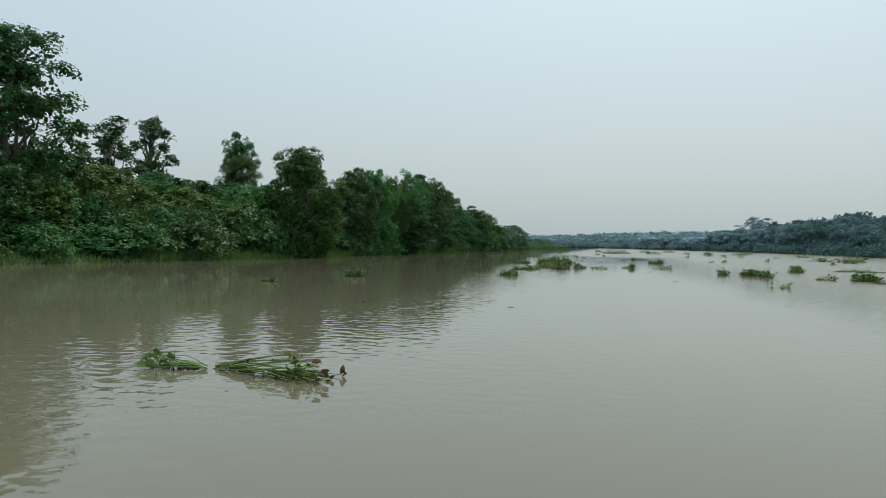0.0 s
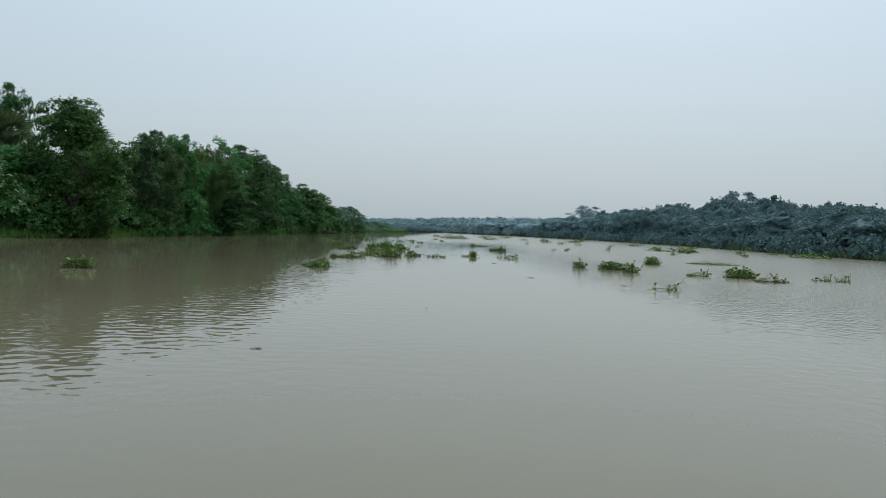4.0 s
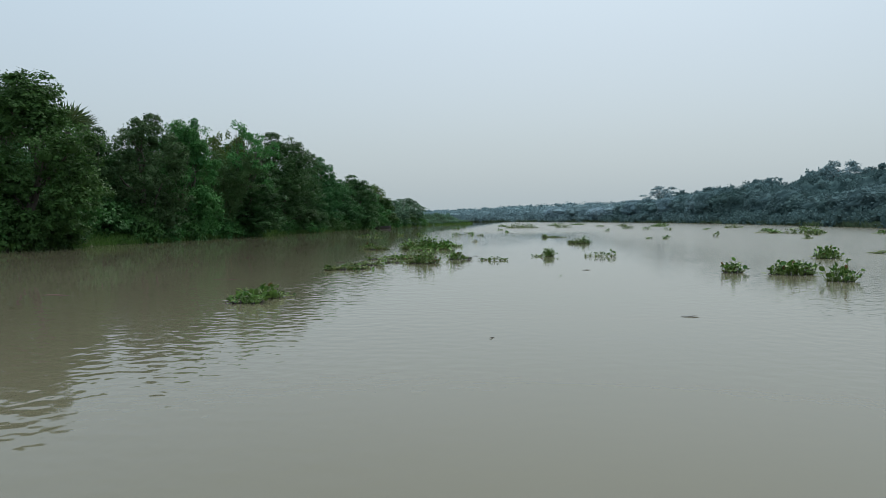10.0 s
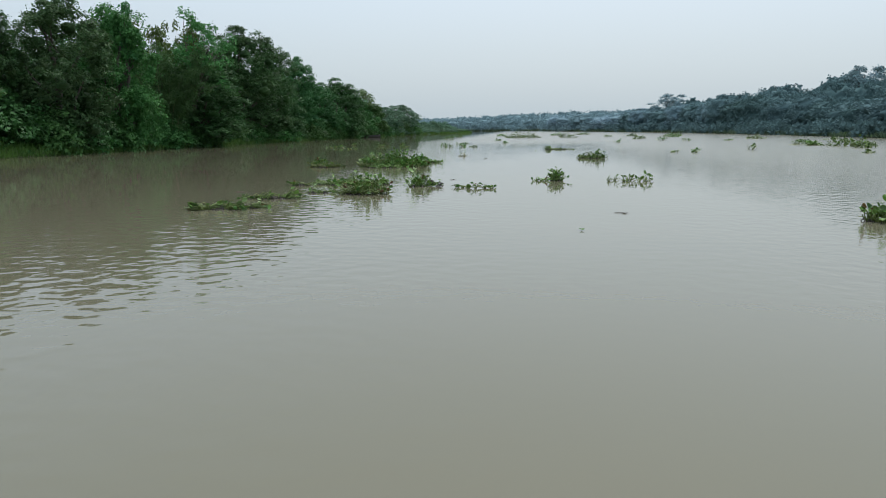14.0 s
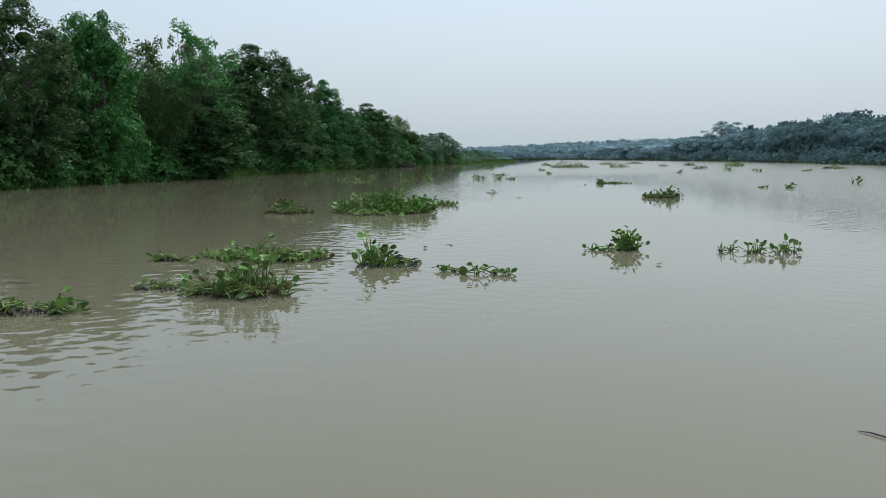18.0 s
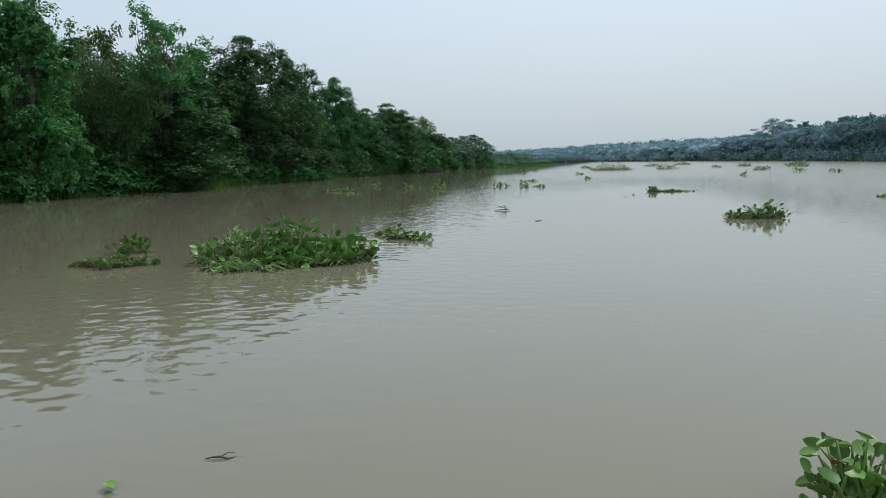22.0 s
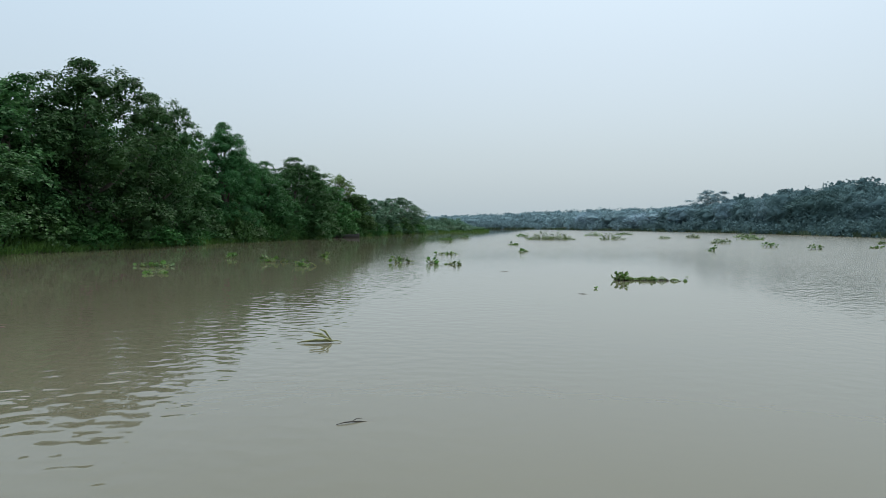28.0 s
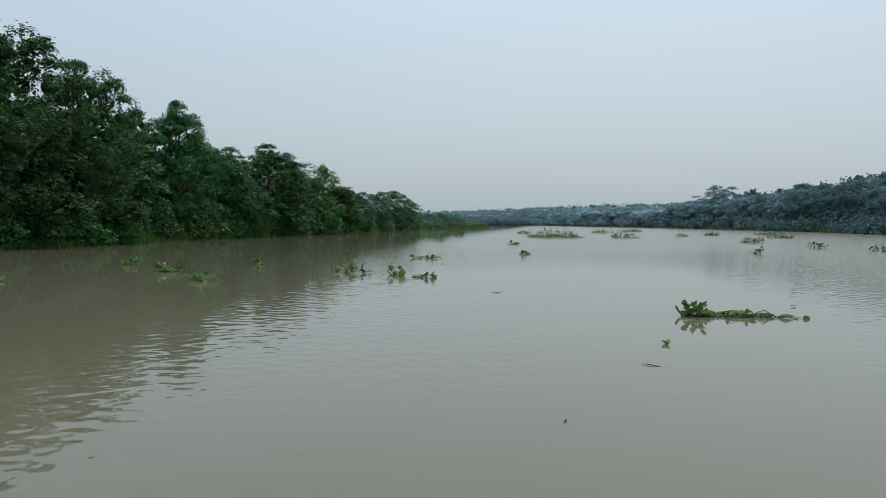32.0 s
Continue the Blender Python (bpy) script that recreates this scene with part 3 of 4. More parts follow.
# ---- the wooded bank along the river's near side ----
NEAR_TREES = [
    # kind, x, y, height of the top above the water, crown width, label
    ("layered", -36, 37.2, 13.7, 11.6, "large spreading tree with tiered dark green boughs"),
    ("tall", -58, 74.5, 15.3, 5.6, "tall slender tree standing above the bank thicket"),
    ("tall_b", -60, 85.1, 17.3, 6.6, "tall slender tree with a gappy narrow crown"),
    ("round_a", -50, 89.5, 15.4, 6.2, "tall conical tree behind a fan palm"),
    ("round_b", -26.8, 59.4, 9.4, 7.2, "dense round green tree at the water's edge"),
    ("round_c", -26.8, 71.8, 8.8, 6.6, "dense tree with bronze and dark green leaves"),
    ("round_b", -26.8, 77.6, 9.2, 5.4, "bright green leafy tree on the river bank"),
    ("round_d", -30.0, 71.0, 7.8, 4.0, "dark leafy tree in the bank thicket"),
    ("bamboo", -26.6, 83.8, 8.0, 7.0, "feathery pale green bamboo clump"),
    ("round_d", -26.2, 88.0, 6.5, 8.0, "low rounded dark tree overhanging the water"),
    ("airy_b", -27.5, 84.5, 9.2, 3.0, "small thin crowned tree above bamboo"),
    ("airy_b", -26.2, 87.4, 9.6, 2.2, "pale twiggy plume rising from the thicket"),
    ("sprig", -25.9, 77.6, 9.45, 0.9, "single leafy sprig above a tree top"),
    ("round_a", -27.4, 100.8, 10.8, 8.8, "big dark green tree with a domed crown"),
    ("round_a", -27.0, 107.5, 10.0, 6.6, "dark green tree leaning over the water"),
    ("round_a", -27.2, 119.5, 9.6, 6.6, "round tree with bronze tinted dark leaves"),
    ("round_d", -26.6, 126.0, 7.0, 5.6, "dark leafy tree on the bank"),
    ("round_d", -26.4, 134.2, 8.1, 7.2, "round glossy green tree at the bank"),
    ("round_a", -27.0, 140.5, 7.2, 6.0, "dark leafy tree on the bank"),
    ("airy_b", -26.4, 148.0, 7.6, 4.6, "pale thin crowned tree on the bank"),
    ("round_b", -26.6, 146.0, 6.0, 6.0, "bright green leafy tree on the river bank"),
    ("round_b", -26.2, 155.0, 5.6, 6.0, "bright green leafy tree on the river bank"),
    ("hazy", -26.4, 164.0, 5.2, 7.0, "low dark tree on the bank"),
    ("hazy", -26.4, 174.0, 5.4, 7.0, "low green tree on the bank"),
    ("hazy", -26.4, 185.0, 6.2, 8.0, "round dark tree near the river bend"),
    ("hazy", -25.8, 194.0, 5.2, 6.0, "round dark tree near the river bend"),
]
rng = np.random.default_rng(40)
NOMINAL = {"round_a": (9, 7), "round_b": (9, 7), "round_c": (9, 7), "round_d": (9, 6), "hazy": (9, 7.2), "fill_a": (9, 7.4), "fill_b": (9, 7.4), "fill_c": (9, 7.4), "layered": (13, 11), "tall": (15, 5), "tall_b": (15, 5), "yellow": (5.5, 6.6),
           "bamboo": (8.5, 7), "airy": (11, 5), "airy_b": (8, 3.6), "sprig": (8, 0.9), "bush_a": (2.6, 3.6), "bush_b": (2.6, 3.6), "bush_c": (2.2, 3.6),  "far_a": (12, 10), "far_b": (12, 9), "far_c": (12, 9), "far_m": (12, 9), "bush_h": (2.4, 3.6), "umbrella": (14, 10)}


def stand(kind, x, y, top_z, width, label, category="tree", group="", sink=0.0):
    z = ground_z(x, y) - sink
    h, w_ = NOMINAL[kind]
    return plant(kind, x, y, z, width / w_, (top_z - z) / h, rng.uniform(0, 360), label, category, group)


for kind, x, y, top_z, width, label in NEAR_TREES:
    stand(kind, x, y, top_z, width, label, group="trees on the near bank")
for kind, x, y, top_z, width, label in NEAR_TREES:
    if x > -28 and y > 55 and not kind.startswith(("airy", "sprig")):
        for side in (-1.6, 1.4):
            stand("bush_c" if side < 0 else "bush_a", along_shore(LEFT, y) - 0.5 - rng.uniform(0, 0.5), y + side + rng.uniform(-0.6, 0.6), rng.uniform(1.9, 3.0), rng.uniform(3.6, 4.8), "leafy shrub under a tree at the water's edge", "shrub", "shrubs along the bank", 0.2)
palm.matrix_basis = pose(-45, 81.3, ground_z(-45, 81.3)) @ Matrix.Diagonal((1.3, 1.3, 1.0, 1))
palm_b.matrix_basis = pose(-31.3, 69.4, ground_z(-31.3, 69.4)) @ Matrix.Diagonal((1.15, 1.15, 1.0, 1))
tagged(palm_b, "fan palm with drooping dry fronds behind a bank tree", "palm tree")
tagged(palm, "fan palm with a shaggy skirt of old fronds", "palm tree")
for x, y, top_z, width in ((-35, 36.2, 5.7, 7.4), (-34.5, 43.5, 6.3, 8.4), (-33.5, 51.5, 5.3, 8.2), (-36, 29.5, 5.8, 7.0), (-32.5, 57, 4.8, 6.5)):
    stand("yellow", x, y, top_z, width, "low spreading tree with yellow green leaves", group="yellow green bank trees")


# a leaning tree whose thin crown hangs out over the water
airy = plant("airy", -26.9, 85.2, ground_z(-26.9, 85.2), 1.0, 0.85, 0, "thin crowned tree leaning out above bamboo", "tree", "trees on the near bank")
airy.matrix_basis = pose(-26.9, 85.2, ground_z(-26.9, 85.2), 0, 24, 0) @ pose(0, 0, 0, 0, 0, 40) @ Matrix.Diagonal((1.0, 1.0, 0.85, 1))


def skyline(y):
    """The height of the bank's wood above the water."""
    return float(np.interp(y, [20, 30, 50, 59, 72, 80, 100, 108, 120, 135, 150, 165, 186, 200, 215], [6, 5, 5, 8, 8, 8, 9.5, 8.8, 8.6, 7.4, 6, 5, 5.6, 4, 3]))


for row, (off, low) in enumerate(((6.5, 0.82), (13.0, 0.9), (22.0, 0.98))):
    y = 22.0 + row * 2
    while y < 205:
        x = along_shore(LEFT, y) - off + rng.uniform(-1.2, 1.2)
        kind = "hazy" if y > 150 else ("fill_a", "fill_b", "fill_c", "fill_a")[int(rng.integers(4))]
        stand(kind, x, y, skyline(y) * low * rng.uniform(0.86, 1.03), rng.uniform(6.5, 9.0), "leafy tree in the thick wood on the bank", group="trees of the bank wood")
        y += rng.uniform(4.5, 6.5) + row * 1.5
for x, y, top_z in ((-31.5, 101, 10.2), (-31, 107.5, 9.3), (-30.5, 119.5, 8.9), (-31, 80.5, 8.3), (-31, 87.0, 8.9), (-29.5, 91.5, 7.8), (-29, 96, 8.8), (-28.6, 113, 8.4), (-28.5, 126, 7.6), (-47, 69, 8.0), (-50, 61, 9.6), (-47, 50, 8.5), (-50, 78, 8.2), (-44, 62, 7.6), (-58, 66, 9.0)):
    stand("fill_a", x, y, top_z, 7.5, "dark leafy tree in the thick wood on the bank", group="trees of the bank wood")
for x, y, top_z, width in ((-30.2, 50.5, 4.6, 6.5), (-29.4, 53.6, 4.9, 6.5), (-28.4, 56.6, 3.4, 5.0), (-28.6, 65.2, 4.3, 5.4), (-28.0, 67.6, 3.7, 5.0), (-27.6, 70.2, 3.0, 4.6),
                           (-27.2, 72.8, 2.5, 4.4), (-26.8, 75.4, 1.9, 4.0), (-27.0, 94.5, 3.2, 5.0), (-27.2, 97.5, 2.6, 4.6), (-27.0, 109.8, 2.8, 4.6), (-28.5, 45.5, 3.6, 6.0), (-30.5, 40.5, 3.2, 6.0)):
    stand("bush_a", x, y, top_z, width, "tall mound of bright green creeper on the bank", "shrub", "creeper mounds on the bank", 0.3)


y = 36.0
while y < 205:
    kind = ("bush_a", "bush_c", "bush_a", "bush_b")[int(rng.integers(4))]
    x = along_shore(LEFT, y) - rng.uniform(2.4, 4.0)
    stand(kind, x, y, min(rng.uniform(2.6, 4.4), skyline(y) * 0.6), rng.uniform(4.2, 5.6), "tall mound of creeper and shrub on the bank", "shrub", "creeper mounds on the bank", 0.3)
    y += rng.uniform(2.6, 4.0)


def lawn(y):
    """Open grassy stretches of the bank."""
    return any(lo < y < hi for lo, hi in ((44, 54), (64, 77), (91, 97.5), (101, 113), (150, 160)))


y = 22.0
while y < 234:
    for step in range(3):
        if lawn(y) and step < (2 if y > 85 else 1):
            continue
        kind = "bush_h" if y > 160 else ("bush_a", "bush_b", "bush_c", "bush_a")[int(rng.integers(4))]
        x = along_shore(LEFT, y) - 1.3 - step * 1.2 + rng.uniform(-0.5, 0.4)
        top_z = rng.uniform(1.2, 2.2) + step * 1.15
        if y > 205:
            top_z *= 0.8
        label = {"bush_a": "creeper covered bright green shrub by the water", "bush_b": "dark green shrub on the river bank", "bush_c": "leafy green shrub on the river bank", "bush_h": "haze-paled green shrub on the bank near the bend"}[kind]
        stand(kind, x, y + rng.uniform(-0.8, 0.8), top_z, rng.uniform(3.2, 4.6), label, "shrub", "shrubs along the bank", 0.2)
    y += rng.uniform(2.6, 3.6)
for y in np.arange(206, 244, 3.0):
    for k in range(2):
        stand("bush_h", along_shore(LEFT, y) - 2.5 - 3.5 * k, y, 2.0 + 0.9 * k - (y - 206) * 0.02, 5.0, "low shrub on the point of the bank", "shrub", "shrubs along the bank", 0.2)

# grass along the water's edge
gb = Build()
n = 34000
gy = rng.uniform(15, 246, n)
patchy = np.array([0.35 + 0.65 * max(0.0, noise.noise(Vector((q * 0.16, 3.0, 0))) + 0.35) for q in gy])
patchy = np.where([lawn(q) for q in gy], 1.0, patchy * 0.5)
keep = rng.uniform(0, 1, n) < patchy + 0.1
gy = gy[keep]
gx = np.interp(gy, [p[0] for p in LEFT], [p[1] for p in LEFT]) + 0.35 - rng.uniform(0, 1, len(gy)) ** 1.5 * np.where([lawn(q) for q in gy], 4.2, 2.0)
gz = np.array([max(0.0, ground_z(a, b)) for a, b in zip(gx, gy)]) - 0.05
base = np.stack([gx, gy, gz], 1)
tall = np.array([0.30 + 0.4 * max(0.0, noise.noise(Vector((q * 0.25, 9.0, 0))) + 0.4) for q in gy]) * rng.uniform(0.5, 1.3, len(gy))
for k in range(3):
    d = unit(np.stack([rng.normal(size=len(gy)) * 0.45 + 0.15, rng.normal(size=len(gy)) * 0.45, np.ones(len(gy))], 1))
    side = unit(np.cross(d, rng.normal(size=d.shape)))
    gb.blades(base + rng.normal(size=base.shape) * np.array((0.12, 0.12, 0)), d * tall[:, None], side * 0.024, np.zeros_like(d))
grass = new("bank_grass", gb.mesh("bank_grass", LEAF_GRASS))
tagged(grass, "bright green grass hanging over the water's edge", "grass", kind="stuff")

# ---- the wooded far bank ----
rng = np.random.default_rng(77)


def far_height(y, off):
    top_ = float(np.interp(y, [-120, 130, 155, 173, 190, 218, 237, 263, 288, 301, 335, 380, 405, 430, 520], [9.6, 10, 10.5, 11, 13, 14.2, 15.4, 13.2, 11.5, 10, 9.6, 9.3, 7.8, 6.6, 6.5]))
    return top_ * float(np.interp(off, [0, 6, 16, 30, 48], [0.3, 0.5, 0.76, 0.98, 1.0]))


y = 55.0
while y < 345:
    x = along_shore(RIGHT, y) + 5 + rng.uniform(-1, 2)
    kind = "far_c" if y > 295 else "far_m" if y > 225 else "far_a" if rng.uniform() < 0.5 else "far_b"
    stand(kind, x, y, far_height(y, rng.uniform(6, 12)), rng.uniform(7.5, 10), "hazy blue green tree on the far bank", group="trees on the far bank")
    y += rng.uniform(5.5, 8.5)
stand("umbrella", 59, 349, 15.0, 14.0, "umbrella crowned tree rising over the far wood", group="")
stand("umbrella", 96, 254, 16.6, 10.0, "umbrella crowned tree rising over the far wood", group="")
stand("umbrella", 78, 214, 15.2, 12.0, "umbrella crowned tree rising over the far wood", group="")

# each stretch of wood takes a paler haze tint in its leaf colour
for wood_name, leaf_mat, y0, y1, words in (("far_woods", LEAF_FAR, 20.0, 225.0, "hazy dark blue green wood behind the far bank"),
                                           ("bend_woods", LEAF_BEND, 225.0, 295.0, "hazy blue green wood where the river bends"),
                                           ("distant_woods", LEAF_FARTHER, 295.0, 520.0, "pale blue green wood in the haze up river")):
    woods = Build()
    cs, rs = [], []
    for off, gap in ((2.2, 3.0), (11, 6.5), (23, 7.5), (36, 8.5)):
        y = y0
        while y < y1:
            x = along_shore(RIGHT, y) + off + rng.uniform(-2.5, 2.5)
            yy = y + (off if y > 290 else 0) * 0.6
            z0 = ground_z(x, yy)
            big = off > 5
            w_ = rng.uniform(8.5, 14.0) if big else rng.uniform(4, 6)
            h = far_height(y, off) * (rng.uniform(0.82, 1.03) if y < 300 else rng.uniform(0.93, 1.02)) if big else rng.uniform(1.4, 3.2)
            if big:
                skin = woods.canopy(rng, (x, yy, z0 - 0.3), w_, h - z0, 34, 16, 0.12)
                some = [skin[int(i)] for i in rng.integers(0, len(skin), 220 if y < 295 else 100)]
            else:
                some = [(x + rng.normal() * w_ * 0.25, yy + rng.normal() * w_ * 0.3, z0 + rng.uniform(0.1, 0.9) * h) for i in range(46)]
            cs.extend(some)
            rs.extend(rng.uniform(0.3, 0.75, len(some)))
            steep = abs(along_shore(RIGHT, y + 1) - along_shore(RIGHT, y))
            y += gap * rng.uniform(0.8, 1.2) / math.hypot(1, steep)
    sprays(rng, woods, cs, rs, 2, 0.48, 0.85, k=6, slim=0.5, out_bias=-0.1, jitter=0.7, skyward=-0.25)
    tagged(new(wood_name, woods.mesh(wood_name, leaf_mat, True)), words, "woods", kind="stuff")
# wood behind the start of the walk and behind the point
woods = Build()
cs, rs = [], []
for y in np.arange(-90, 22, 7.0):
    for off in (5, 13, -1):
        x = along_shore(LEFT, y) - off + rng.uniform(-2, 2) if off > 0 else along_shore(RIGHT, y) + 9
        for i in range(13):
            a, t = i * 2.4, (i + 0.5) / 13
            cs.append((x + math.cos(a) * 2.6, y + math.sin(a) * 2.6, 1 + 7.5 * t))
            rs.append(1.5)
sprays(rng, woods, cs, rs, 14, 0.6, 0.8, k=5, slim=0.42)
back_wood = new("bank_woods", woods.mesh("bank_woods", LEAF_DEEP))
tagged(back_wood, "dense green wood further along the bank", "woods", kind="stuff")
# low reeds and grass along the far bank's edge
reeds = Build()
n = 22000
ry = 40 + 430 * rng.uniform(0, 1, n) ** 1.7
rx = np.interp(ry, [p[0] for p in RIGHT], [p[1] for p in RIGHT]) - 1.2 + rng.uniform(0, 1, n) ** 1.2 * 4.5
base = np.stack([rx, ry, np.zeros(n) - 0.05], 1)
d = unit(rng.normal(size=(n, 3)) * np.array((0.5, 0.5, 0.2)) + np.array((0, 0, 1)))
reeds.blades(base, d * rng.uniform(0.4, 1.2, n)[:, None], unit(np.cross(d, rng.normal(size=d.shape))) * 0.16, np.zeros_like(d))
far_reeds = new("reeds", reeds.mesh("reeds", LEAF_FAR_GRASS))
tagged(far_reeds, "low green reeds along the far bank's edge", "reeds", kind="stuff")

# ---- floating water hyacinth ----
def pad_mesh(name, seed, length, width, cup, fold, material=PAD):
    """One broad, cupped, round leaf blade; its foot lies on the origin and it points along y."""
    rng_ = np.random.default_rng(seed)
    b = Build()
    ring = [(0.0, 0.0), (0.34, 0.07), (0.52, 0.32), (0.47, 0.62), (0.27, 0.87), (0.0, 1.0), (-0.27, 0.87), (-0.47, 0.62), (-0.52, 0.32), (-0.34, 0.07)]
    b.v.append((0, 0.45 * length, -cup * length))
    b.v.append((0, 0.75 * length, -cup * 0.7 * length))
    for x, y in ring:
        b.v.append((x * width, y * length, fold * abs(x) * width + rng_.normal() * 0.02 * length))
    for i in range(2, 12):
        j = 2 + (i - 1) % 10
        b.f.append((1 if 4 <= i - 2 <= 5 else 0, i, j))
    b.f.append((0, 6, 1))
    b.f.append((0, 1, 8))
    return b.mesh(name, material, True)


PADS = [pad_mesh("leaf", 50 + i, 1.0, wd, cup, fd) for i, (wd, cup, fd) in enumerate(((0.88, 0.12, 0.25), (0.76, 0.18, 0.45), (0.95, 0.08, 0.12), (0.66, 0.2, 0.7)))]

PADS.append(pad_mesh("leaf", 60, 1.0, 0.6, 0.25, 0.7, PAD_BROWN))


def hyacinth(x, y, w, h, style, label, near, turn=0, depth=0.5, leaf=0.12, seed=0, tall=0):
    """A floating clump: roots at the waterline, arching stems, and broad leaves on their ends."""
    rg = np.random.default_rng(1000 + seed)
    top = new("water_hyacinth")
    top.matrix_basis = pose(x, y, 0, 0, 0, turn)
    stems, roots, spare, pads = Build(), Build(), Build(), []
    d = w * depth

    def stem(root, tip, r, sag=0.0):
        a, b = Vector(root), Vector(tip)
        mid = a.lerp(b, 0.5) + Vector((0, 0, (b - a).length * 0.12 - sag)) + Vector(rg.normal(size=3) * 0.015)
        q1, q2 = a.lerp(mid, 0.5) + Vector((0, 0, 0.01)), mid.lerp(b, 0.55)
        stems.tube([a, q1, mid, q2, b], [r * 1.5, r * 1.25, r, r * 0.85, r * 0.6], 5 if near else 4)

    def pad(at, out_dir, size):
        yaw = math.atan2(-out_dir[0], out_dir[1]) + rg.normal() * 0.5
        m = Matrix.Translation(at) @ Euler((rg.uniform(-0.25, 1.35), rg.normal() * 0.6, yaw)).to_matrix().to_4x4() @ Matrix.Diagonal((size, size, size, 1))
        pads.append((m, 4 if near and rg.uniform() < (0.45 if "withered" in label else 0.14 if "brown" in label else 0.05) else int(rg.integers(4)), size))

    def rosette(cx, cy, k, reach, up, lift=0.0, leafy=0.78):
        for i in range(k):
            a = i * 6.283 / k + rg.uniform(-0.4, 0.4)
            out_r = reach * rg.uniform(0.35, 1.0)
            tall = up * rg.uniform(0.25, 1.05)
            tip = (cx + math.cos(a) * out_r, cy + math.sin(a) * out_r, max(0.03, tall + lift))
            stem((cx + math.cos(a) * 0.02, cy + math.sin(a) * 0.02, -0.01 + lift * 0.5), tip, rg.uniform(0.0055, 0.009))
            if rg.uniform() < leafy:
                pad(tip, (math.cos(a), math.sin(a)), leaf * rg.uniform(0.6, 1.15))

    def lying(cx, cy, ln, top_z, turn_sd=0.7):
        b = rg.normal() * turn_sd + (math.pi if rg.uniform() < 0.5 else 0)
        dx, dy = math.cos(b) * ln / 2, math.sin(b) * ln / 2
        tip = (cx + dx, cy + dy, rg.uniform(0.01, top_z))
        stem((cx - dx, cy - dy, rg.uniform(0.0, top_z * 0.5)), tip, rg.uniform(0.0045, 0.008), sag=rg.uniform(-0.03, 0.04))
        return tip, (math.cos(b), math.sin(b))

    area = w * d * 0.785
    h *= {"tuft": 0.95, "mat": 1.1}.get(style, 1.0)
    if style == "tuft":
        m_ = max(9 if "compact" in label else 5, int(area * 26)) if near else max(3, int(area * 9))
        for i in range(m_):
            a, q = i * 2.4, math.sqrt((i + 0.3) / m_)
            rosette(math.cos(a) * q * w * 0.36, math.sin(a) * q * d * 0.36, 11 if "compact" in label else 8 if near else 5, 0.08 + 0.10 * q, h * (1.0 - 0.45 * q * q) * rg.uniform(0.6, 1.12), 0.0, 0.85)
        for i in range(int(10 * w) + 4 if near else 3):
            a = rg.uniform(0, 6.283)
            stem((math.cos(a) * w * 0.3, math.sin(a) * d * 0.3, 0.01), (math.cos(a) * w * rg.uniform(0.42, 0.58), math.sin(a) * d * rg.uniform(0.42, 0.65), rg.uniform(0.0, 0.08)), 0.006)
    elif style == "mat":
        # leafy swells over most of it, long splayed stems at the other end, a fringe of fallen ones
        m_ = max(6, int(area * (26 if near else 5)))
        for i in range(m_):
            a, q = i * 2.4, math.sqrt((i + 0.3) / m_)
            cx, cy = math.cos(a) * q * w * 0.46, math.sin(a) * q * d * 0.46
            swell = 0.85 + 1.0 * noise.noise(Vector((cx * 1.4 + seed * 7.3, cy * 1.4, 0)))
            if near and cx < -0.12 * w:
                rosette(cx, cy, 9, 0.36, h * (0.95 - 0.45 * q) * max(0.4, swell), 0.0, 0.32)
            else:
                rosette(cx, cy, 9 if near else 6, 0.19, h * (1.04 - 0.84 * q * q) * max(0.45, swell), 0.0, 0.5 if "browning" in label else 0.74)
        for i in range(int(w * 16) if near else 0):
            # leaves lying out over the rim
            a = rg.uniform(-2.2, 2.2)
            at = (math.cos(a) * w * rg.uniform(0.40, 0.50), math.sin(a) * d * rg.uniform(0.42, 0.54), rg.uniform(0.03, 0.14))
            stem((at[0] * 0.8, at[1] * 0.7, 0.05), at, 0.006)
            pad(at, (math.cos(a), math.sin(a)), leaf * rg.uniform(0.7, 1.1))
        for i in range(7):
            rosette(rg.uniform(-0.38, 0.38) * w, rg.normal() * d * 0.12, 2, 0.16, h * rg.uniform(0.75, 1.0), h * 0.1, 1.0)
        for i in range(int(area * (70 if near else 3)) + 5):
            a, q = rg.uniform(0, 6.283), rg.uniform(0, 1) ** 0.35
            tip, way = lying(math.cos(a) * q * w * 0.46, math.sin(a) * q * d * 0.48, rg.uniform(0.2, 0.5), 0.12)
            if rg.uniform() < 0.3:
                pad(tip, way, leaf * rg.uniform(0.4, 0.9))
    elif style == "fallen":
        # uprooted plants lying over one another, each with its stems thrown one way and some leaves still raised
        for i in range((int(area * 20) if near else int(area * 7)) + 3):
            a, q = rg.uniform(0, 6.283), math.sqrt(rg.uniform(0, 1))
            fx, fy = math.cos(a) * q * w * 0.40, math.sin(a) * q * d * 0.36
            way = rg.normal() * 0.6 + (math.pi if rg.uniform() < 0.45 else 0.0)
            rise = h * rg.uniform(0.25, 1.1) * (1.0 - 0.6 * q * q)
